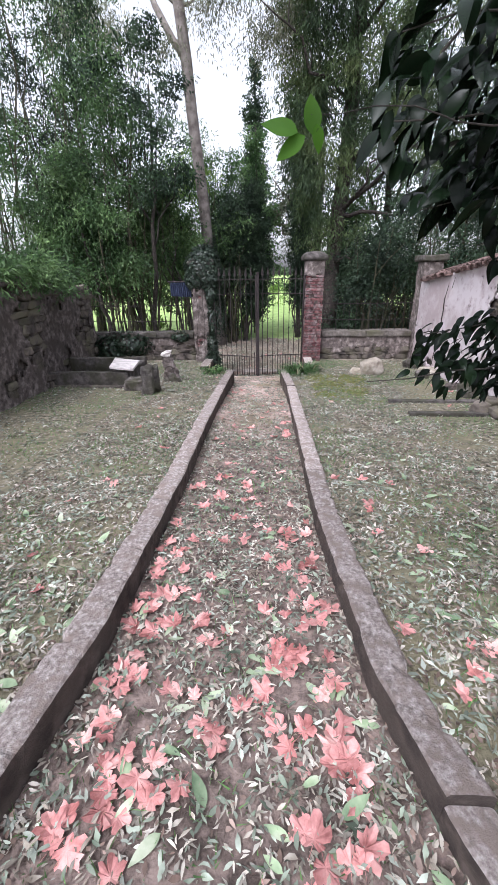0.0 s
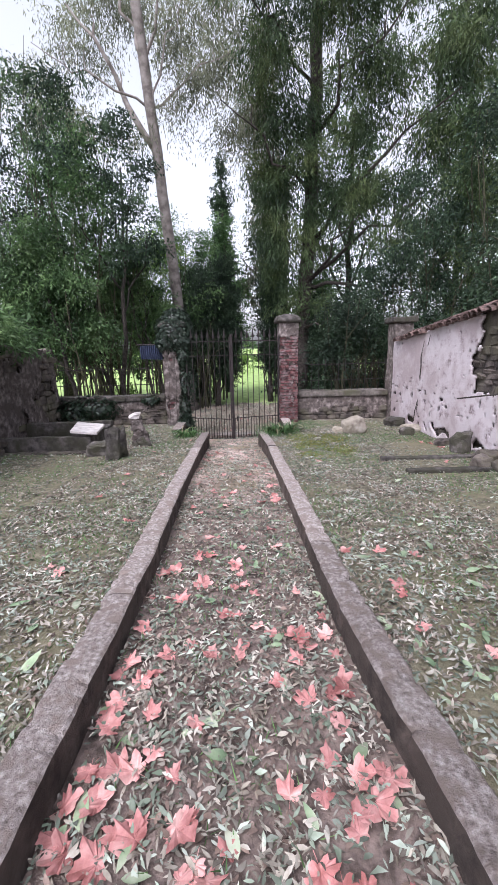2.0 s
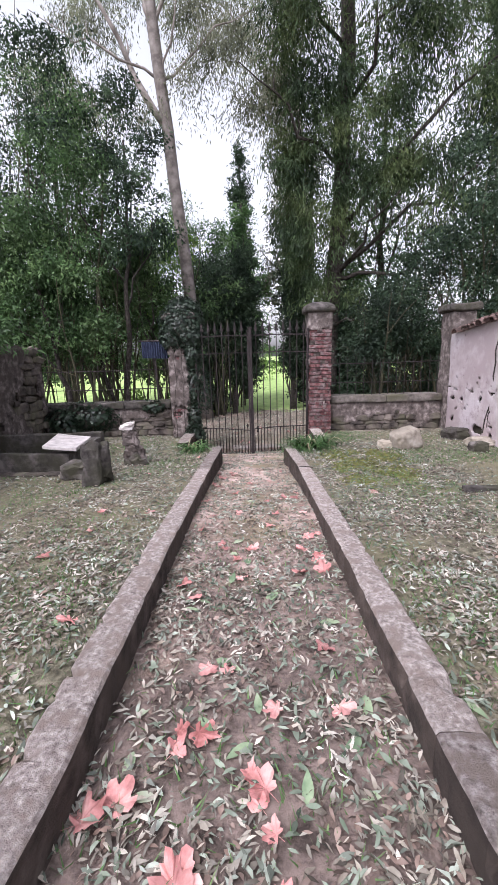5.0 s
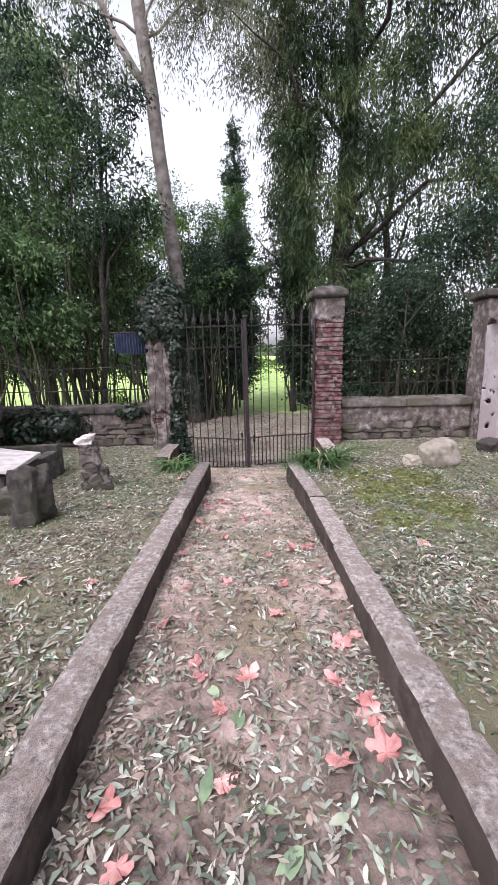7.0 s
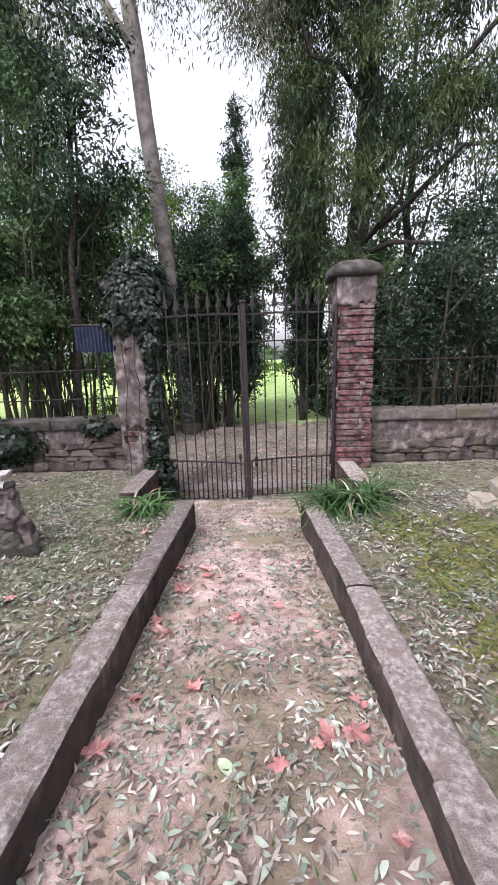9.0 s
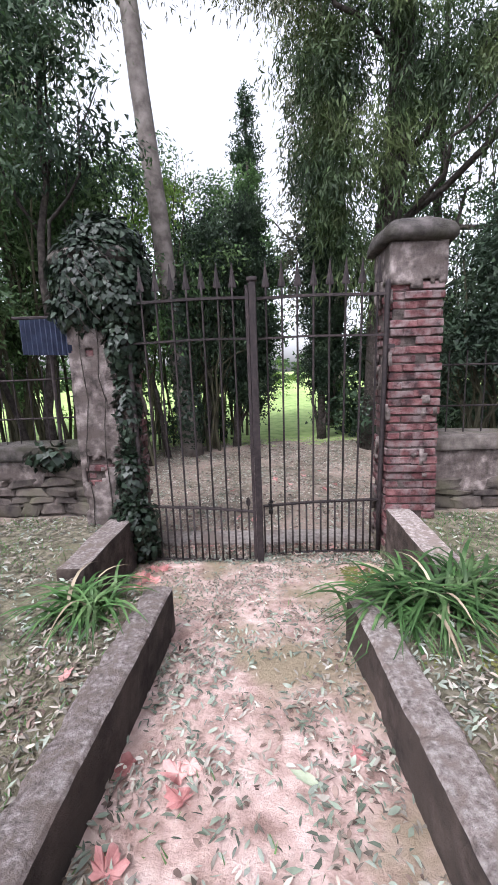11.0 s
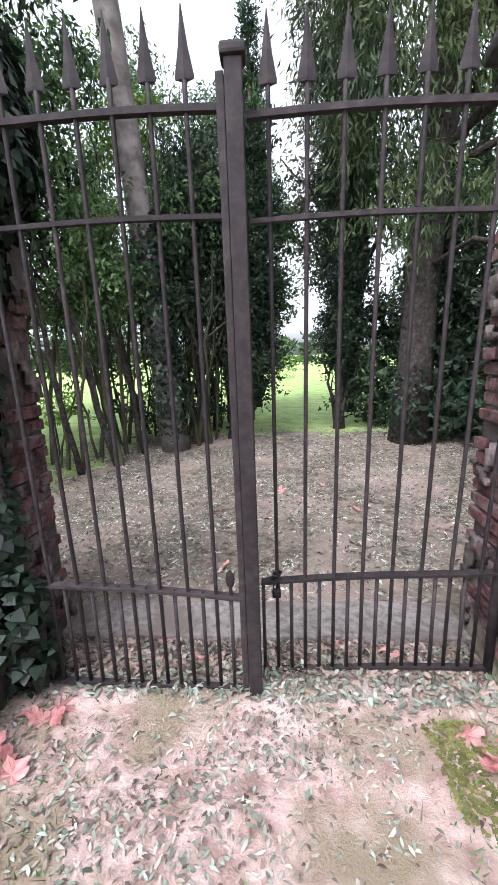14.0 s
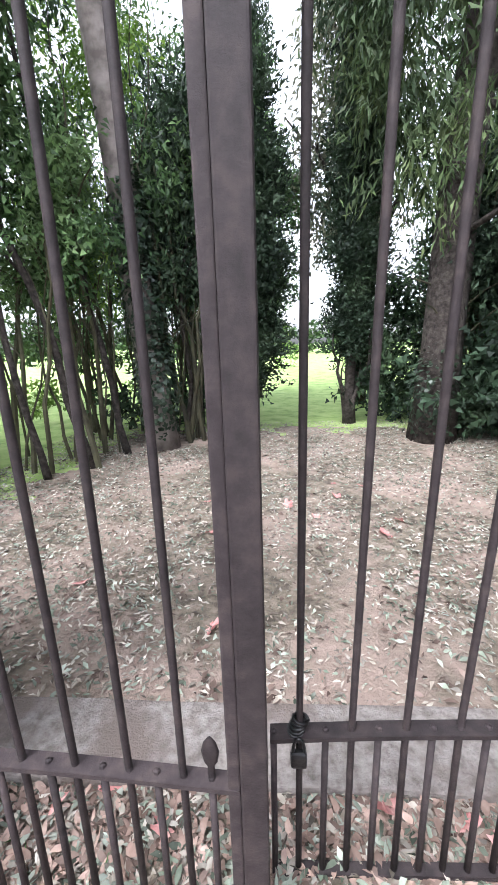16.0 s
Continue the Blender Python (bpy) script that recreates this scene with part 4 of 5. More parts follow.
SHRUB = "tall feathery green thicket shrub with thin bare stems"
for k, (x, y, h, sp, n, mt) in enumerate((
        (-7.4, 12.6, 9.5, 1.7, 4800, LEAF_MID), (-5.9, 13.0, 9.0, 1.6, 4600, LEAF_DARK), (-4.6, 12.2, 7.2, 1.5, 6000, LEAF_MID), (-3.9, 13.4, 5.6, 1.3, 8500, LEAF_MID),
        (-2.75, 13.7, 4.2, 0.95, 4200, LEAF_MID), (-1.4, 15.0, 4.6, 0.75, 4800, LEAF_DARK), (-1.0, 16.8, 6.2, 0.9, 6500, LEAF_MID), (-2.3, 17.0, 6.8, 1.1, 6500, LEAF_MID), (-3.0, 15.5, 6.0, 1.2, 5000, LEAF_LIGHT), (-5.6, 11.4, 4.8, 1.1, 6000, LEAF_MID),
        (2.9, 12.2, 3.4, 1.0, 4200, LEAF_DARK), (3.9, 12.8, 4.2, 1.2, 4800, LEAF_DARK), (5.2, 12.2, 6.2, 1.4, 6500, LEAF_DARK), (6.8, 12.8, 9.0, 1.7, 9000, LEAF_PINE),
        (2.9, 15.2, 3.8, 1.0, 4500, LEAF_DARK), (4.8, 15.2, 8.5, 1.4, 3200, LEAF_PINE), (6.0, 10.4, 8.0, 1.4, 8000, LEAF_DARK), (5.6, 8.2, 6.5, 1.3, 6000, LEAF_DARK),
        (-6.4, 11.6, 11.0, 1.7, 2200, LEAF_MID), (-4.9, 13.8, 8.6, 1.4, 3000, LEAF_MID), (7.4, 14.8, 12.0, 1.9, 8000, LEAF_PINE), (3.2, 16.2, 4.5, 1.2, 4000, LEAF_MID), (-1.6, 16.0, 4.9, 0.7, 4000, LEAF_MID), (-4.2, 11.3, 3.9, 0.9, 5000, LEAF_MID))):
    shrub(SHRUB, x, y, h, sp, n, mt, k * 2.3 + 1, low=1.6 if x > 0 else 2.0)

tree("cypress", "dark columnar cypress with bare forked foot", (-0.9, 15.2, -0.1), (-0.55, 15.2, 4.2), 0.09, [(0.02, -0.5, 15.2, 1.6, 0.06)],
     [(-0.52, 15.2, 1.35, 0.46, 0.5, 0.7), (-0.52, 15.2, 2.4, 0.54, 0.6, 0.9), (-0.52, 15.2, 3.5, 0.5, 0.55, 0.8), (-0.52, 15.2, 4.5, 0.36, 0.4, 0.6)], 16000, (0.1, 0.03), LEAF_DARK, BARK, -0.3, 0.16, 0.03, 0.2)
tree("cypress", "dark columnar cypress with several thin stems", (1.1, 15.9, -0.1), (1.15, 15.9, 5.2), 0.1, [(0.02, 1.4, 15.8, 1.6, 0.06), (0.02, 0.8, 15.9, 1.5, 0.05)],
     [(1.12, 15.9, 1.7, 0.42, 0.5, 0.8), (1.14, 15.9, 2.9, 0.48, 0.6, 1.0), (1.15, 15.9, 4.2, 0.46, 0.6, 1.0), (1.15, 15.9, 5.4, 0.34, 0.5, 0.8)], 15000, (0.1, 0.03), LEAF_DARK, BARK, -0.3, 0.17, 0.03, 0.2)
tree("far_cypress", "tall slim cypress with yellow-green creeper", (-0.6, 19.5, -0.1), (-0.6, 19.5, 7.8), 0.12, [],
     [(-0.35, 18.8, 3.0, 0.8, 0.5, 1.0), (0.1, 18.8, 4.6, 0.6, 0.5, 0.9), (-0.6, 19.5, 2.4, 0.55, 0.5, 1.2), (-0.6, 19.5, 4.2, 0.62, 0.5, 1.2), (-0.6, 19.5, 5.8, 0.58, 0.5, 1.1), (-0.6, 19.5, 7.2, 0.42, 0.4, 0.9)], 9000, (0.13, 0.05), LEAF_MID, BARK, 0.1, 0.18, 0.02, 0.2)
tree("far_cypress", "dark pointed cypress top above the thicket", (-0.65, 20.3, -0.1), (-0.65, 20.3, 9.6), 0.12, [],
     [(-0.65, 20.3, 6.4, 0.5, 0.5, 1.2), (-0.65, 20.3, 8.2, 0.46, 0.45, 1.1), (-0.65, 20.3, 9.6, 0.24, 0.24, 0.8)], 6000, (0.11, 0.04), LEAF_DARK, BARK, -0.3, 0.14, 0.02, 0.2)
tree("old_conifer", "tall dark conifer with drooping sprays and long limbs", (2.03, 14.7, -0.1), (2.6, 14.8, 15.0), 0.27,
     [(0.3, 4.6, 13.0, 3.8, 0.07), (0.36, 5.4, 12.6, 6.2, 0.08), (0.45, 5.8, 12.4, 8.4, 0.08), (0.5, -0.4, 13.2, 8.6, 0.06), (0.28, 3.4, 12.8, 5.6, 0.06), (0.6, 4.4, 12.0, 10.4, 0.07), (0.65, 0.0, 12.6, 11.0, 0.06), (0.22, 3.0, 12.9, 2.9, 0.05)],
     [(0.85, 14.90, 5.6, 0.6, 0.5, 1.0), (0.90, 14.70, 7.4, 0.7, 0.6, 1.2), (1.75, 14.00, 3.6, 0.32, 0.3, 0.8), (2.60, 14.00, 3.4, 0.4, 0.3, 0.6), (1.90, 13.90, 5.2, 0.6, 0.4, 0.8), (0.70, 14.70, 9.0, 0.8, 0.6, 0.9), (2.20, 13.80, 7.4, 0.7, 0.5, 0.8), (3.30, 13.70, 6.2, 0.9, 0.6, 0.7), (2.30, 13.80, 6.0, 0.5, 0.4, 0.6), (1.35, 14.70, 3.9, 0.5, 0.5, 0.8), (1.25, 14.50, 5.2, 0.55, 0.6, 1.0), (2.80, 15.50, 5.4, 0.4, 0.4, 0.8), (1.20, 14.50, 6.8, 0.6, 0.6, 1.1), (3.00, 15.50, 7.2, 0.7, 0.5, 0.8), (4.30, 13.50, 6.6, 1.2, 0.8, 0.6), (5.60, 13.20, 7.8, 1.3, 0.9, 0.7), (1.80, 14.10, 8.6, 1.1, 0.9, 1.0), (3.80, 13.30, 9.3, 1.4, 1.0, 0.8), (6.00, 12.90, 9.6, 1.4, 1.0, 0.8), (1.00, 13.70, 9.9, 1.0, 0.9, 0.9), (2.80, 13.30, 11.0, 1.6, 1.2, 1.0), (4.60, 12.70, 5.2, 0.9, 0.7, 0.5), (0.60, 13.30, 11.6, 1.1, 0.9, 0.8), (4.6, 13.2, 11.6, 1.5, 1.0, 0.8), (6.6, 12.8, 6.2, 1.0, 0.8, 0.7), (6.9, 12.6, 10.8, 1.3, 1.0, 0.9), (3.6, 13.6, 8.0, 1.0, 0.7, 0.6)], 44000, (0.2, 0.028), LEAF_PINE, BARK, 0.9, 0.26, 0.02, 0.15, taper=0.45)
tree("eucalyptus", "tall pale smooth-barked tree with forked trunk and sparse crown", (-1.74, 14.4, -0.1), (-2.8, 14.4, 12.4), 0.19,
     [(0.7, -4.6, 14.2, 11.4, 0.11), (0.76, -1.2, 13.8, 11.6, 0.035), (0.8, 0.3, 13.9, 10.2, 0.04), (0.85, -3.6, 14.4, 13.4, 0.07), (0.85, -1.6, 14.2, 13.0, 0.06), (0.74, -5.6, 14.0, 10.4, 0.04)],
     [(-4.49, 14.96, 10.68, 1.19, 0.79, 0.66), (-1.72, 14.82, 10.68, 1.19, 0.79, 0.66), (-3.30, 15.09, 12.13, 1.58, 0.92, 0.92), (-0.40, 14.56, 9.89, 1.06, 0.66, 0.59), (-5.54, 14.96, 9.23, 1.06, 0.66, 0.59), (-0.66, 14.69, 11.73, 1.45, 0.79, 0.66), (0.92, 14.69, 10.81, 1.06, 0.66, 0.66), (0.26, 14.16, 8.57, 0.86, 0.53, 0.73), (-1.06, 14.30, 9.62, 0.79, 0.46, 0.46), (-4.22, 14.30, 8.30, 0.79, 0.53, 0.53), (-5.02, 14.56, 6.98, 0.79, 0.53, 0.53), (-1.7, 14.2, 8.9, 0.7, 0.5, 0.5), (-0.9, 14.0, 9.5, 0.7, 0.5, 0.5), (-0.3, 14.2, 8.2, 0.5, 0.5, 0.5), (-2.9, 14.0, 8.0, 0.6, 0.5, 0.5)], 12500, (0.15, 0.024), LEAF_PALE, PALEBARK, 1.0, 0.24, 0.006, 0.1, 24, taper=0.25)
tree("pale_tree", "tall pale tree with a sparse hanging crown behind the conifer", (2.6, 21.4, -0.1), (1.6, 21.4, 16.5), 0.14,
     [(0.8, -2.6, 20.6, 15.6, 0.04), (0.85, -4.8, 20.8, 17.2, 0.04), (0.85, 3.0, 20.6, 15.8, 0.04)],
     [(-6.8, 20.6, 15.2, 1.8, 1.2, 1.0), (-2.6, 20.4, 15.2, 1.8, 1.2, 1.0), (-5.0, 20.8, 17.4, 2.4, 1.4, 1.4), (-0.6, 20.0, 13.8, 1.6, 1.0, 1.0), (-8.4, 20.6, 13.0, 1.8, 1.0, 1.2), (-1.0, 20.2, 16.8, 2.2, 1.2, 1.0), (1.6, 20.2, 14.6, 1.8, 1.0, 1.2), (0.8, 19.4, 11.8, 1.2, 0.8, 1.2), (1.2, 18.8, 9.8, 1.0, 0.7, 1.1), (1.4, 18.6, 7.6, 0.9, 0.7, 1.0), (-6.4, 19.6, 11.2, 1.4, 0.8, 1.0)], 8000, (0.22, 0.04), LEAF_PALE, PALEBARK, 1.0, 0.36, 0.01, 0.1, 26)
tree("dark_thicket_tree", "dark feathery tree reaching out over the ivied pillar", (-3.5, 12.2, -0.1), (-3.0, 12.2, 6.6), 0.08,
     [(0.5, -2.2, 12.0, 5.2, 0.03), (0.55, -4.4, 11.8, 5.8, 0.03), (0.7, -2.5, 12.1, 6.6, 0.025), (0.8, -3.8, 12.0, 7.6, 0.025)],
     [(-2.35, 12.0, 4.7, 0.45, 0.4, 0.4), (-2.75, 12.0, 5.5, 0.6, 0.5, 0.4), (-2.5, 12.2, 6.4, 0.45, 0.5, 0.5), (-3.4, 12.0, 6.2, 0.7, 0.6, 0.5), (-3.2, 12.1, 7.4, 0.7, 0.6, 0.5), (-4.3, 11.9, 6.8, 0.8, 0.6, 0.6), (-4.2, 11.8, 8.2, 0.8, 0.6, 0.5), (-3.1, 11.9, 4.6, 0.5, 0.4, 0.4)], 4300, (0.13, 0.035), LEAF_DARK, BARK, 0.5, 0.24, 0.04, 0.1, 60)
for k, (x, y, tx, ty, h, r0) in enumerate(((-2.35, 13.5, -3.5, 13.3, 4.6, 0.05), (-2.15, 14.1, -3.0, 14.0, 5.2, 0.045), (-2.7, 13.1, -3.3, 13.0, 4.2, 0.04), (-1.5, 14.9, -1.3, 14.8, 3.8, 0.035), (-3.6, 12.0, -4.3, 11.9, 4.4, 0.05), (-4.15, 10.9, -4.7, 10.9, 3.6, 0.06))):
    tree("slender_tree", "slender dark-barked tree leaning out of the thicket", (x, y, -0.1), (tx, ty, h), r0, [(0.5, tx - 0.5, ty - 0.3, h * 0.8, 0.02), (0.6, tx + 0.6, ty - 0.2, h * 0.9, 0.02)],
         [(tx + 0.3, ty, h, 0.7, 0.5, 0.4), (tx - 0.5, ty - 0.2, h * 0.85, 0.6, 0.5, 0.3)], 700, (0.13, 0.035), LEAF_MID, BARK, 0.5, 0.25, 0.04, 0.1, taper=0.5, seed=k + 2.0)
# the trees at x 11 and -10.5 are unseen, added to shade the sides
for x, y, h in ((1.7, 18.2, 9.5), (4.4, 18.5, 12), (-7.5, 18, 12), (8.2, 17, 13), (11, 9, 10), (-10.5, 8, 11), (-9.5, 13.5, 12.5)):
    tree("background_tree", "tall leafy tree filled in beyond the walls", (x, y, -0.1), (x + 0.3, y, h * 0.9), 0.18, [(0.4, x - 1.6, y, h * 0.6, 0.07), (0.45, x + 1.7, y, h * 0.65, 0.07), (0.6, x - 1.0, y, h * 0.85, 0.05)],
         [(x + dx, y, h * q, 1.5, 1.3, h * 0.09) for q, dx in ((0.42, -0.9), (0.5, 0.9), (0.6, -0.5), (0.7, 0.6), (0.82, 0), (0.93, -0.2))] if abs(x) > 2 else
         [(x - 0.5 + dx, y, h * q, 0.9, 0.8, h * 0.1) for q, dx in ((0.42, 0.2), (0.55, 0.0), (0.7, 0.2), (0.88, 0.3))], 6000 if abs(x) > 2 else 4500, (0.17, 0.05), LEAF_PALE if abs(x) < 2 else LEAF_MID, BARK, 0.5, 0.34, 0.04)

for blobs, n, mt, text in (([(x, 16.4 + 0.5 * math.sin(x * 3), 0.7, 0.6, 0.5, 0.8) for x in np.arange(1.4, 9, 0.6)] + [(x, 15.0 + 0.4 * math.sin(x * 5), 0.5, 0.5, 0.4, 0.6) for x in np.arange(2.3, 7, 0.7)] + [(2.9, 14.6, 0.8, 0.5, 0.5, 0.8), (3.4, 13.7, 1.0, 0.6, 0.5, 1.0), (3.0, 14.8, 2.2, 0.6, 0.5, 0.8)] + [(-1.45, 15.9, 0.45, 0.3, 0.3, 0.55), (-2.0, 15.6, 0.5, 0.4, 0.3, 0.6), (-2.6, 15.3, 0.4, 0.3, 0.3, 0.5)] + [(x, 17.5, 1.9, 0.8, 0.5, 0.9) for x in np.arange(1.9, 9, 0.9)], 31000, LEAF_DARK, "dark low bushes under the trees beyond the wall"),
                           ([(x, 17.5 + 0.6 * math.sin(x * 2), 1.5, 0.8, 0.6, 0.6) for x in np.arange(-9.5, -1.0, 1.0)] + [(x, 18.5, 2.9, 1.0, 0.6, 0.8) for x in np.arange(-9.5, -1.4, 1.1)], 13000, LEAF_MID, "green bushes along the meadow's edge")):
    tagged(foliage("understorey", blobs, n, 0.16, 0.07, mt, None, 0.2, 0.28, 40, 0.1), text, "bushes", kind="stuff")

# far hedge beyond the meadow
far = foliage("far_hedge", [(x, 44 + 3 * noise.noise(Vector((x * 0.3, 0, 0))), 1.6 + 1.2 * noise.noise(Vector((x * 0.21, 4, 0))), 2.2, 1.5, 1.8) for x in np.arange(-40, 41, 2.4)], 14000, 0.5, 0.22, LEAF_MID, None, 0.1, 0.6, 40, 0.2)
tagged(far, "distant green hedge and bushes beyond the meadow", "hedge", kind="stuff")
near = foliage("meadow_bushes", [(-1.6, 17.2, 0.6, 0.7, 0.4, 0.5), (-2.6, 16.6, 0.5, 0.6, 0.4, 0.4), (0.4, 30, 1.2, 1.0, 0.6, 1.0), (2.2, 19, 0.8, 0.5, 0.5, 0.7), (-4.6, 16.0, 0.6, 0.9, 0.5, 0.4)], 2600, 0.14, 0.05, LEAF_LIGHT, None, 0.1, 0.2, 40, 0.1)
tagged(near, "light green low bushes at the meadow's edge", "bushes", kind="stuff")


# ---- ivy ----
def ivy_leaf(points, normals, size):
    n = len(points)
    nrm = normals / np.linalg.norm(normals, axis=1, keepdims=True)
    down = np.tile(np.array([0.0, 0, -1]), (n, 1)) + rng.normal(size=(n, 3)) * 0.45
    axis = down - nrm * np.sum(down * nrm, axis=1, keepdims=True) + nrm * rng.uniform(0.0, 0.7, (n, 1))
    axis /= np.linalg.norm(axis, axis=1, keepdims=True)
    side = np.cross(axis, nrm)
    side /= np.linalg.norm(side, axis=1, keepdims=True)
    outline = [(0, 0), (0.12, 0.5), (0.45, 0.38), (1.0, 0.0), (0.45, -0.38), (0.12, -0.5)]
    sz = (size * rng.uniform(0.6, 1.35, n))[:, None]
    v = np.stack([points + axis * a * sz + side * b * sz for a, b in outline], axis=1).reshape(-1, 3)
    return v, np.arange(6 * n).reshape(n, 6)


def ivy_on(name, label, blobs, count, size=0.075):
    """Ivy leaves over ellipsoids, with stems below."""
    per = []
    for x, y, z, rx, ry, rz in blobs:
        k = int(count * rx * rz / sum(b[3] * b[5] for b in blobs))
        d = rng.normal(size=(k, 3))
        d /= np.linalg.norm(d, axis=1, keepdims=True)
        shell = rng.uniform(0.72, 1.08, (k, 1))
        per.append((np.array([x, y, z]) + d * shell * np.array([rx, ry, rz]), d))
    v, f = ivy_leaf(np.concatenate([a for a, _ in per]), np.concatenate([b for _, b in per]), size)
    ob = quick_mesh(name, v, f, IVY)
    return tagged(ob, label, "ivy", kind="stuff")


ivy_on("pillar_ivy", "dark glossy ivy mass crowning the left gate pillar", [(-1.55, 9.95, 2.45, 0.42, 0.4, 0.38), (-1.4, 9.9, 2.25, 0.3, 0.34, 0.32), (-1.72, 9.9, 2.2, 0.25, 0.3, 0.25), (-1.36, 9.8, 1.9, 0.15, 0.2, 0.35), (-1.5, 9.95, 2.72, 0.3, 0.3, 0.2)], 10500, 0.047)
ivy_on("pillar_ivy", "strands of ivy climbing the inner corner of the pillar", [(-1.36, 9.75, 1.3, 0.1, 0.09, 0.5), (-1.38, 9.74, 0.7, 0.13, 0.08, 0.4), (-1.36, 9.68, 0.35, 0.2, 0.13, 0.25), (-1.3, 9.72, 0.12, 0.15, 0.12, 0.15)], 2800, 0.045)
ivy_on("trunk_ivy", "dark ivy wrapped round the foot of the pale trunk", [(-1.77, 14.4, 0.8, 0.27, 0.27, 1.0), (-1.86, 14.4, 1.9, 0.27, 0.27, 0.9), (-1.95, 14.4, 2.8, 0.26, 0.26, 0.7)], 5200, 0.06)
ivy_on("trunk_ivy", "thin ivy climbing the foot of the dark conifer", [(1.95, 14.6, 0.6, 0.3, 0.3, 0.7)], 700, 0.05)
ivy_on("wall_ivy", "ivy spreading over the left front wall", [(-3.6, 9.98, 0.72, 0.7, 0.1, 0.3), (-4.1, 9.95, 0.6, 0.4, 0.12, 0.35), (-2.2, 9.97, 0.9, 0.25, 0.08, 0.12)], 1800, 0.07)
ivy_on("wall_ivy", "ivy hanging over the broken side wall", [(3.6, 5.3, 2.5, 0.35, 0.8, 0.3), (3.6, 4.2, 2.4, 0.4, 0.8, 0.5), (3.45, 4.6, 1.7, 0.16, 0.5, 0.7), (3.5, 3.2, 1.6, 0.25, 0.8, 1.0)], 4200, 0.08)
stems = Shape()
for k in (1, 4, 8):
    stems.tube(wander((-1.8 + 0.055 * k, WALL_Y - 0.03, 0.15), (-1.75 + 0.05 * k, WALL_Y - 0.03, 2.05), 10, 0.05, k * 1.3), 0.003 + 0.002 * (k % 3), 5)
for k in range(5):
    stems.tube(wander((-1.72 + 0.07 * k, WALL_Y - 0.25, 2.3 + 0.08 * k), (-1.5 + 0.06 * k, WALL_Y - 0.2, 1.95 + 0.1 * k), 7, 0.2, k * 2.9), 0.004, 5)
tagged(stems.make("ivy_stems", BARK), "dry woody ivy stems clinging to the pillar", "ivy", kind="stuff")
fern = foliage("wall_shrub", [(-4.3, 7.4, 2.4, 0.65, 0.6, 0.26), (-4.0, 6.6, 2.45, 0.6, 0.5, 0.26), (-4.4, 8.4, 2.4, 0.6, 0.6, 0.3), (-3.75, 7.3, 2.25, 0.35, 0.4, 0.12), (-4.2, 5.6, 2.5, 0.6, 0.6, 0.3)], 6500, 0.12, 0.03, LEAF_MID, None, 0.3, 0.2, 40, 0.1)
tagged(fern, "light green ferny shrub hanging over the ruined wall", "shrub")


# ---- near branch of a glossy-leaved tree ----
def broad_leaf(mat, bend, wide=0.19):
    s = Shape()
    n = 8
    for i in range(n + 1):
        t = i / n
        w = wide * math.sin(math.pi * t ** 0.8) ** 0.85 * (1 - 0.12 * t) if 0 < i < n else 0.004
        z = -bend * t * t
        s.v += [(t, -w, z + w * 0.22), (t, 0, z), (t, w, z + w * 0.22)]
    for i in range(n):
        s.f += [(i * 3, (i + 1) * 3, (i + 1) * 3 + 1, i * 3 + 1), (i * 3 + 1, (i + 1) * 3 + 1, (i + 1) * 3 + 2, i * 3 + 2)]
    me = bpy.data.meshes.new("leaf")
    me.from_pydata(s.v, [], s.f)
    me.materials.append(mat)
    me.polygons.foreach_set("use_smooth", [True] * len(me.polygons))
    return me


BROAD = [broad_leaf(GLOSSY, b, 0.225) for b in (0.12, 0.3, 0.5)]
FRESH = [broad_leaf(YOUNG, b, 0.26) for b in (0.08, 0.15)]


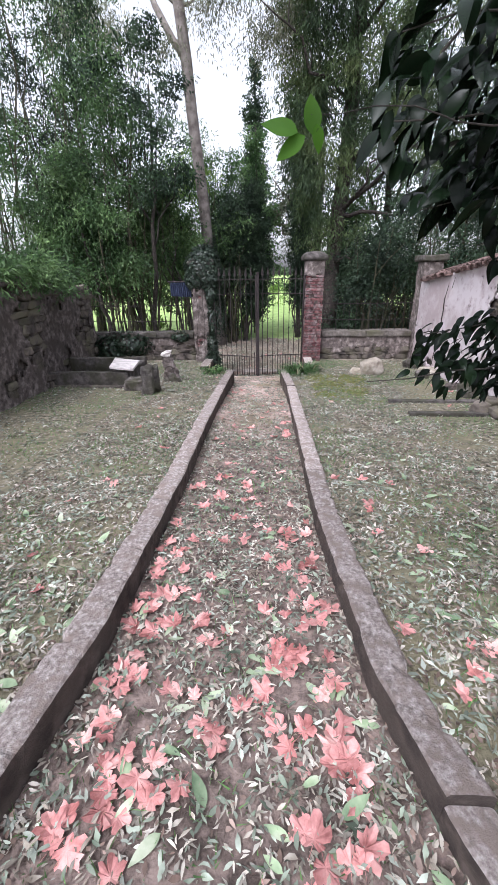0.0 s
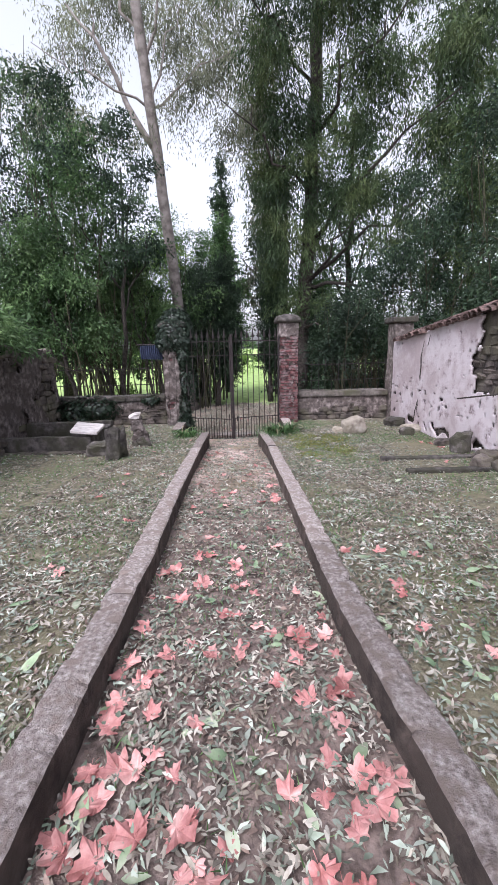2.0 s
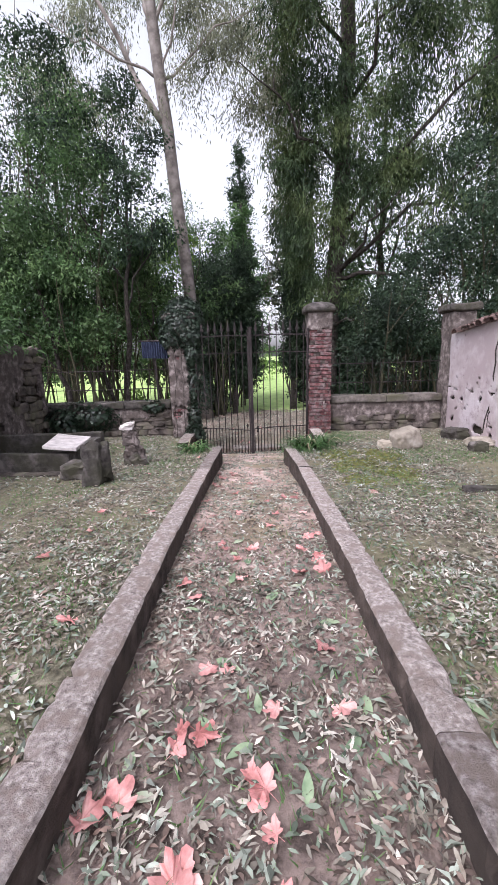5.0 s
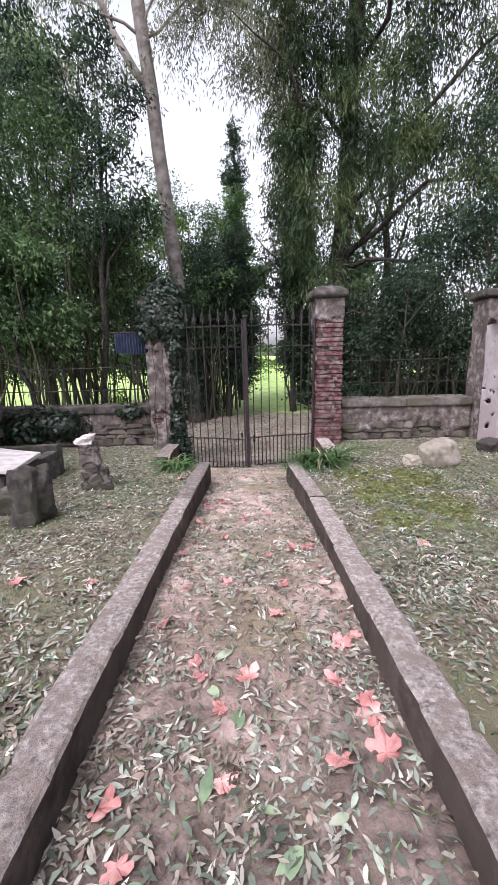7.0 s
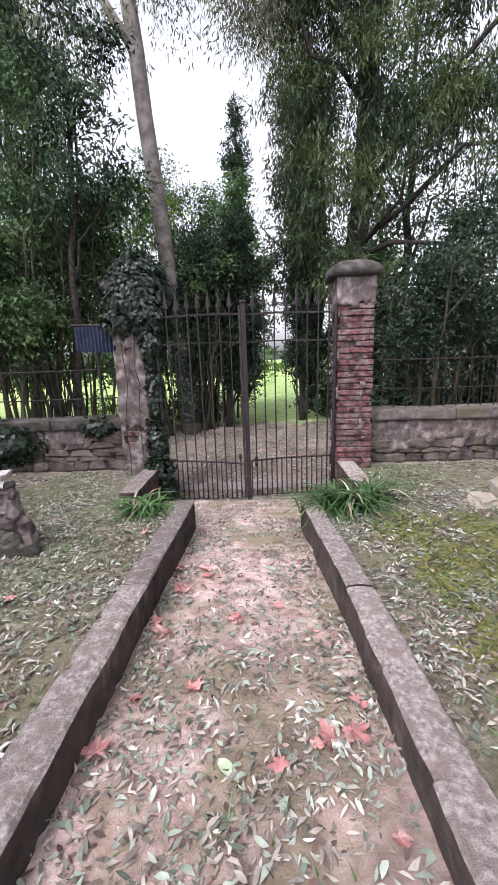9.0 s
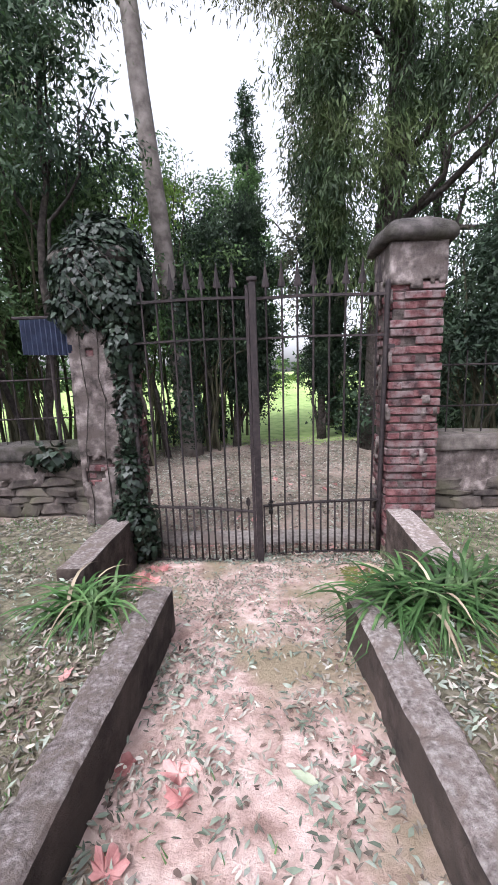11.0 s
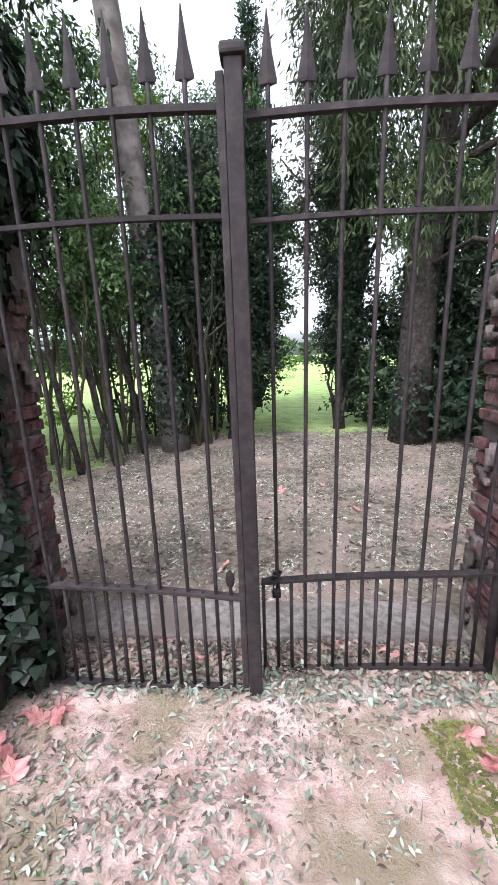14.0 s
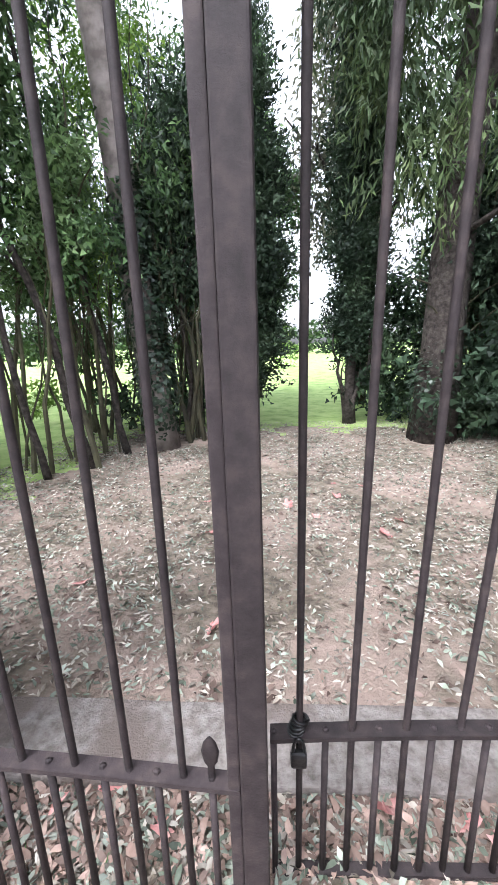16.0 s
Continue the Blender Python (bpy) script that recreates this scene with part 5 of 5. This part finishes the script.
def branch_tree():
    root = thing("glossy_leaved_tree", "overhanging branches with large glossy dark green leaves, toned for shade", "tree", x=2.3, y=1.5, z=0.7)
    inv = Matrix.Translation((-2.3, -1.5, -0.7))
    s = Shape()
    s.tube([inv @ Vector(p) for p in wander((2.3, 1.5, 0.6), (2.0, 1.4, 3.6), 9, 0.05, 3)], [0.09, 0.085, 0.08, 0.075, 0.07, 0.065, 0.06, 0.05, 0.04], 9)
    s.make("trunk", BARK, root, True)
    r = random.Random(4)
    twigs = Shape()
    runs = [((2.1, 1.45, 2.2), (0.4, 1.6, 1.9)), ((2.1, 1.45, 2.4), (0.62, 1.65, 2.08)), ((2.1, 1.45, 2.9), (0.3, 1.25, 2.66)), ((2.1, 1.45, 2.8), (0.45, 1.4, 2.48)), ((2.1, 1.45, 3.1), (0.32, 1.3, 2.85)),
            ((2.1, 1.4, 3.3), (0.45, 1.45, 3.05)), ((2.1, 1.45, 2.3), (0.85, 1.7, 1.82)), ((2.1, 1.45, 3.2), (0.7, 1.7, 2.7)), ((2.1, 1.4, 2.9), (0.6, 1.15, 2.75)), ((0.9, 1.25, 2.66), (0.06, 0.98, 2.6))]
    lines = []
    for j, (a, b) in enumerate(runs):
        line = wander(a, b, 12, 0.07, j * 2.1)
        lines.append(line)
        twigs.tube([inv @ p for p in line], [(0.009 - 0.00065 * i) * (0.4 if j == 9 else 1) for i in range(12)], 5)
    rest = Shape()

    def put(p, k, big):
        m = Matrix.Translation(inv @ Vector(p)) @ pose(0, 0, 0, r.uniform(-50, 50), r.uniform(5, 72), r.uniform(120, 270)) @ Matrix.Scale(big * r.uniform(0.75, 1.15), 4)
        me = r.choice(BROAD)
        if k % 2:
            ob = new("leaf", me)
            ob.parent, ob.matrix_basis = root, m
        else:
            rest.add([m @ v.co for v in me.vertices], [tuple(q.vertices) for q in me.polygons])

    k = 0
    for j, n in ((0, 9), (1, 26), (2, 18), (3, 26), (4, 20), (5, 24), (6, 24), (7, 22), (8, 20)):
        for q in range(n):
            t = 11 * (1 - 0.62 * r.random())
            i = min(10, int(t))
            p = lines[j][i].lerp(lines[j][i + 1], t - i) + Vector((r.gauss(0, 0.025), r.gauss(0, 0.03), r.gauss(0, 0.02)))
            put(p, k, 0.07 if j in (0, 1, 6) else 0.1)
            k += 1
    for cx, cy, cz, sx, sy, sz, n in ((0.74, 1.36, 2.76, 0.46, 0.32, 0.34, 560), (0.92, 1.65, 2.0, 0.33, 0.16, 0.19, 230), (1.15, 1.55, 2.4, 0.4, 0.25, 0.3, 140)):
        for q in range(n):
            d = Vector((r.gauss(0, 1), r.gauss(0, 1), r.gauss(0, 1))).normalized() * r.random() ** 0.45
            put((cx + d.x * sx, cy + d.y * sy, cz + d.z * sz), k if k % 6 == 1 else 0, 0.07 if cz < 2.1 else 0.1)
            k += 1
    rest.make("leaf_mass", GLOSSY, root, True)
    line = lines[-1]
    for bx, bz, dx, dz, sz in ((0.085, 2.566, -0.05, 1.0, 0.076), (0.055, 2.572, -1.0, 0.3, 0.078), (0.07, 2.566, -0.9, -0.55, 0.07), (0.092, 2.585, 0.2, -1.0, 0.05)):
        out = Vector((dx, 0.12, dz)).normalized()
        face = Vector((0.15, -1, 0.35))
        face = (face - out * face.dot(out)).normalized()
        m = Matrix((out, face.cross(out), face)).transposed().to_4x4()
        ob = new("leaf", r.choice(FRESH))
        ob.parent, ob.matrix_basis = root, Matrix.Translation(inv @ Vector((bx, 0.98, bz))) @ m @ Matrix.Scale(sz, 4)
    twigs.make("twigs", BARK, root, True)


branch_tree()


# ---- strap-leaved clumps at the end of the kerbs ----
def strap_clump(x, y, z, n, length, seed):
    r = random.Random(seed)
    root = thing("strap_leaf_clump", "clump of arching green strap leaves with dry blades", "plant", "strap-leaved clumps")
    for name, mat, m in (("blades", BLADE, n), ("dry_blades", STRAW, max(4, n // 14))):
        s = Shape()
        for k in range(m):
            a, L = r.uniform(0, 2 * math.pi), length * r.uniform(0.6, 1.15)
            d, sd = Vector((math.cos(a), math.sin(a), 0)), Vector((-math.sin(a), math.cos(a), 0))
            b = Vector((x + r.gauss(0, 0.07), y + r.gauss(0, 0.06), z))
            lift = r.uniform(0.55, 1.25) if name == "blades" else r.uniform(0.2, 1.5)
            w = r.uniform(0.008, 0.015)
            k0 = len(s.v)
            for i in range(8):
                t = i / 7
                p = b + d * L * t * (0.45 + 0.4 * t) + Vector((0, 0, L * (lift * t - (0.5 + 0.35 * lift) * t * t)))
                ww = w * (1 - t ** 2.2) + 0.001
                s.v += [tuple(p - sd * ww + Vector((0, 0, ww * 0.4))), tuple(p), tuple(p + sd * ww + Vector((0, 0, ww * 0.4)))]
            for i in range(7):
                s.f += [(k0 + i * 3, k0 + i * 3 + 1, k0 + i * 3 + 4, k0 + i * 3 + 3), (k0 + i * 3 + 1, k0 + i * 3 + 2, k0 + i * 3 + 5, k0 + i * 3 + 4)]
        s.make(name, mat, root, True)


strap_clump(0.68, 8.4, 0.3, 160, 0.57, 1)
strap_clump(0.48, 8.4, 0.3, 70, 0.52, 2)
strap_clump(0.9, 8.5, 0.33, 70, 0.5, 5)
strap_clump(-1.2, 8.42, 0.32, 110, 0.42, 3)

# ---- fallen leaves ----


def lay(n, region, size, ratio, mat, name, label, density=None, lift=0.012, flat=0.25, fine=False):
    """Loose leaves strewn over the ground within region (x0, x1, y0, y1)."""
    x0, x1, y0, y1 = region
    x, y = rng.uniform(x0, x1, n), rng.uniform(y0, y1, n)
    if density is not None:
        keep = np.array([rng.random() < density(a, b) for a, b in zip(x, y)])
        x, y = x[keep], y[keep]
    z = np.array([ground_z(a, b) for a, b in zip(x, y)]) + rng.uniform(0.002, lift, len(x))
    n = len(x)
    a = rng.uniform(0, 2 * math.pi, n)
    axis = np.stack([np.cos(a), np.sin(a), rng.normal(0, flat, n)], axis=1)
    axis /= np.linalg.norm(axis, axis=1, keepdims=True)
    up = np.stack([rng.normal(0, flat, n), rng.normal(0, flat, n), np.ones(n)], axis=1)
    side = np.cross(up, axis)
    side /= np.linalg.norm(side, axis=1, keepdims=True)
    up = np.cross(axis, side)
    L = (size * rng.uniform(0.5, 1.5, n))[:, None]
    W = L * ratio * rng.uniform(0.7, 1.3, (n, 1))
    c, bend = rng.normal(0.1, 0.2, (n, 1)), rng.normal(0, 0.22, (n, 1))
    p = np.stack([x, y, z], axis=1)
    rows = ((-0.5, 0.0), (-0.2, 0.46), (0.16, 0.42), (0.5, 0.0), (0.16, -0.42), (-0.2, -0.46)) if fine else ((-0.5, 0.0), (-0.05, 0.5), (0.5, 0.0), (-0.05, -0.5))
    m = len(rows)
    v = np.stack([p + axis * L * t + side * (W * w + L * bend * (0.25 - t * t)) + up * L * c * (0.25 - t * t) * 1.6 + up * W * abs(w) * 0.5 for t, w in rows], axis=1).reshape(-1, 3)
    v[:, 2] = np.maximum(v[:, 2], np.repeat(z, m) - 0.004)
    ob = quick_mesh(name, v, np.arange(m * n).reshape(n, m), mat)
    return tagged(ob, label, "leaf litter", kind="stuff")


def on_kerb(x, y, more=0.0):
    a, b = left_at_y(y), right_at_y(y)
    return y < END + 0.1 and (a - 0.17 - more < x < a + more or b - more < x < b + 0.16 + more)


# moss in patches on the turf near the gate
def mossy(x, y):
    spot = max(math.exp(-(((x - a) / c) ** 2 + ((y - b) / (1.5 * c)) ** 2)) for a, b, c in ((1.1, 7.35, 0.34), (1.0, 7.9, 0.28), (1.5, 6.8, 0.26), (0.97, 6.5, 0.22), (0.5, 9.4, 0.16), (0.45, 8.95, 0.1), (1.6, 7.7, 0.3)))
    return max(0.0, min(1.0, 1.7 * spot - 0.35 + 0.9 * noise.noise(Vector((x * 5, y * 5, 6)))))


def patchy(x, y):
    bare = 0.0
    if LEFT < x < RIGHT and y > 5:
        bare = 0.5 * min(1, (y - 5) / 2.5) * (1 if abs(x + 0.2) < 0.38 else 0.35)
    if y > END and y < 10 and LEFT - 0.4 < x < RIGHT + 0.4:
        bare = 0.62
    if on_kerb(x, y):
        return 0.0
    return max(0.06, min(1, (0.74 if y < 5 else 0.55) - 0.9 * mossy(x, y) + 0.8 * noise.noise(Vector((x * 1.6, y * 1.6, 4))) + 0.9 * noise.noise(Vector((x * 4.5, y * 4.5, 8))))) * (1 - bare)


NEAR, LANDING = (-2.3, 2.2, 0.2, 8.8), (-1.36, 0.82, 8.7, 9.72)
turf = lambda x, y: 0.0 if y > 8.7 and PASS_L < x < PASS_R else patchy(x, y)
lay(50000, NEAR, 0.036, 0.26, LITTER, "leaf_litter", "pale dry narrow leaves strewn over the ground", patchy, 0.02, 0.4, True)
lay(12000, NEAR, 0.022, 0.35, LITTER, "leaf_litter", "pale dry leaf scraps strewn over the ground", patchy, 0.012, 0.3, True)
lay(30000, NEAR, 0.037, 0.3, LITTER_GREEN, "leaf_litter", "grey-green narrow leaves strewn over the ground", lambda x, y: patchy(x + 3.3, y + 1.7) * (0.0 if on_kerb(x, y) else 1.0), 0.02, 0.4, True)
lay(26000, NEAR, 0.03, 0.42, LITTER_BROWN, "leaf_litter", "brown leaf scraps strewn over the ground", patchy, 0.014, 0.35, True)
lay(46000, (-4.3, 3.5, 0.3, 9.95), 0.04, 0.28, LITTER, "leaf_litter", "pale dry leaves over the turf", turf, 0.018, 0.4)
lay(24000, (-4.3, 3.5, 0.3, 9.95), 0.043, 0.32, LITTER_GREEN, "leaf_litter", "grey-green leaves over the turf", turf, 0.018, 0.4)
lay(9000, LANDING, 0.025, 0.3, LITTER, "leaf_litter", "pale dry leaf scraps on the landing", patchy, 0.012, 0.35, True)
lay(7000, LANDING, 0.027, 0.32, LITTER_GREEN, "leaf_litter", "grey-green leaf scraps on the landing", patchy, 0.012, 0.35, True)
lay(4500, LANDING, 0.024, 0.42, LITTER_BROWN, "leaf_litter", "brown leaf scraps on the landing", patchy, 0.012, 0.35, True)
beyond = lambda x, y: max(0.08, min(1, 0.6 + 0.9 * noise.noise(Vector((x * 1.4, y * 1.4, 24))))) * (0.12 if y < 10.35 else 1)
lay(52000, (-3.5, 3.2, 10.04, 16.0), 0.036, 0.3, LITTER, "leaf_litter", "dry leaves on the earth beyond the gate", beyond, 0.02, 0.4)
lay(9000, (-3.5, 3.2, 10.04, 15.5), 0.042, 0.42, LITTER_BROWN, "leaf_litter", "brown leaves on the earth beyond the gate", beyond, 0.02, 0.4)
lay(26000, (-3.5, 3.2, 10.04, 15.5), 0.038, 0.34, LITTER_GREEN, "leaf_litter", "grey-green leaves on the earth beyond the gate", beyond, 0.02, 0.4)

lay(1800, (-1.3, 0.78, 9.8, 10.04), 0.04, 0.4, LITTER_BROWN, "leaf_litter", "brown leaves heaped behind the gate", None, 0.02, 0.4, True)
lay(1400, (-1.3, 0.78, 9.66, 10.04), 0.038, 0.32, LITTER_GREEN, "leaf_litter", "grey-green leaves under the gate", None, 0.02, 0.4, True)
lay(1500, (-1.3, 0.78, 9.7, 10.04), 0.038, 0.32, LITTER, "leaf_litter", "pale dry leaves under the gate", None, 0.02, 0.4, True)

# short grass in the turf
def tufts(n, region, height, density):
    x0, x1, y0, y1 = region
    x, y = rng.uniform(x0, x1, n), rng.uniform(y0, y1, n)
    keep = np.array([rng.random() < density(a, b) for a, b in zip(x, y)])
    x, y = x[keep], y[keep]
    n = len(x)
    z = np.array([ground_z(a, b) for a, b in zip(x, y)])
    a = rng.uniform(0, 2 * math.pi, n)
    h = height * rng.uniform(0.4, 1.4, n)
    p = np.stack([x, y, z - 0.004], axis=1)
    s = np.stack([np.cos(a), np.sin(a), np.zeros(n)], axis=1) * 0.004
    tip = p + np.stack([rng.normal(0, 0.7, n) * h, rng.normal(0, 0.7, n) * h, h], axis=1)
    v = np.stack([p - s, p + s, tip], axis=1).reshape(-1, 3)
    return tagged(quick_mesh("short_grass", v, np.arange(3 * n).reshape(n, 3), GRASS), "short sparse green grass in the turf", "grass", kind="stuff")


def green(x, y):
    if on_kerb(x, y):
        return 0.0
    g = max(0, min(1, 0.4 + 1.5 * noise.noise(Vector((x * 1.1, y * 1.1, 14)))))
    if LEFT < x < RIGHT:
        g *= 0.45 if y < 5 else 0.12
    return g


tufts(110000, (-4.2, 3.4, 0.3, 9.9), 0.035, green)

lay(45000, (0.4, 2.0, 6.0, 9.6), 0.02, 0.8, MOSS, "moss", "thin yellow-green moss over the turf", mossy, 0.006, 0.2)


def plane_leaf(seed):
    r = random.Random(seed)
    lobes = [(-118, 0.55), (-58, 0.86), (0, 1.0), (58, 0.86), (118, 0.55)]
    ring = []
    for j, (a, L) in enumerate(lobes):
        for da, q in ((-22, 0.78), (-11, 0.9), (0, 1.0), (11, 0.88), (22, 0.78)):
            ring.append((radians(a + da + r.uniform(-4, 4)), L * q * r.uniform(0.84, 1.12)))
        if j < 4:
            ring.append((radians(a + 30), 0.62 * r.uniform(0.8, 1.1)))
    ring.append((radians(180), 0.16))
    s = Shape()
    s.v.append((0, 0, 0.03))
    curl = r.uniform(0.15, 0.7)
    for a, L in ring:
        s.v.append((L * math.cos(a), L * math.sin(a), curl * L * L * abs(math.sin(a * 1.5 + seed)) + 0.16 * noise.noise(Vector((a * 2, L * 3, seed)))))
    n = len(ring)
    s.f = [(0, 1 + k, 1 + (k + 1) % n) for k in range(n)]
    k0 = len(s.v)
    s.v += [(-0.1, -0.012, 0.03), (-0.1, 0.012, 0.03), (-0.7, 0.1, 0.08), (-0.7, 0.075, 0.08)]
    s.f.append((k0, k0 + 1, k0 + 2, k0 + 3))
    me = bpy.data.meshes.new("plane_leaf")
    me.from_pydata(s.v, [], s.f)
    me.materials.append(PLANE)
    return me


PLANES = [plane_leaf(k) for k in range(7)]
r = random.Random(17)


def drop(name, meshes, x, y, size, label, category, group, tilt=14):
    z = ground_z(x, y)
    ob = new(name, r.choice(meshes))
    ob.matrix_basis = pose(x, y, z + 0.012, r.uniform(-tilt, tilt), r.uniform(-tilt, tilt), r.uniform(0, 360)) @ Matrix.Scale(size, 4)
    tagged(ob, label, category, group)


made = 0
while made < 260:
    y = 0.4 + abs(r.gauss(0, 1)) * 1.15 if r.random() < 0.7 else r.uniform(1.5, 8.0)
    pick = r.random()
    x = r.uniform(LEFT + 0.06, RIGHT - 0.05) if pick < 0.42 else RIGHT - abs(r.gauss(0, 0.16)) if pick < 0.6 else LEFT + 0.05 + abs(r.gauss(0, 0.13)) if pick < 0.74 else r.choice((r.uniform(-1.7, -0.95), r.uniform(0.5, 1.4)))
    dense = noise.noise(Vector((x * 2.2, y * 1.4, 31))) + (0.25 if LEFT < x < RIGHT else 0.0)
    if y > 9.6 or r.random() > 0.45 + dense or on_kerb(x, y, 0.03):
        continue
    drop("plane_leaf", PLANES, x, y, r.uniform(0.042, 0.082), "fallen salmon-pink lobed leaf, curled and dry, on the ground", "leaf", "fallen plane leaves")
    made += 1
for k in range(60):
    x, y = (r.choice((-1.22, -1.18, -1.08, 0.66)) + r.gauss(0, 0.08), r.uniform(8.8, 9.62)) if k < 30 else (r.uniform(-1.3, 0.75), r.uniform(9.9, 10.1)) if k < 40 else (r.uniform(-1.6, 1.6), r.uniform(10.5, 13.0)) if k < 54 else (r.uniform(2.3, 3.3), r.uniform(5.4, 7.5))
    drop("plane_leaf", PLANES, x, y, r.uniform(0.05, 0.08), "fallen salmon-pink lobed leaf, curled and dry, on the ground", "leaf", "fallen plane leaves", 25)
OVALS = [broad_leaf(OVAL, b) for b in (-0.1, 0.12, 0.2)]
for k in range(290):
    y = 0.5 + abs(r.gauss(0, 1)) * 2.2
    x = r.uniform(-1.9, 2.0)
    if y > 8.4 or on_kerb(x, y, 0.03):
        continue
    drop("oval_leaf", OVALS, x, y, r.uniform(0.07, 0.13), "fallen grey-green oval leaf lying on the ground", "leaf", "fallen oval leaves", 10)
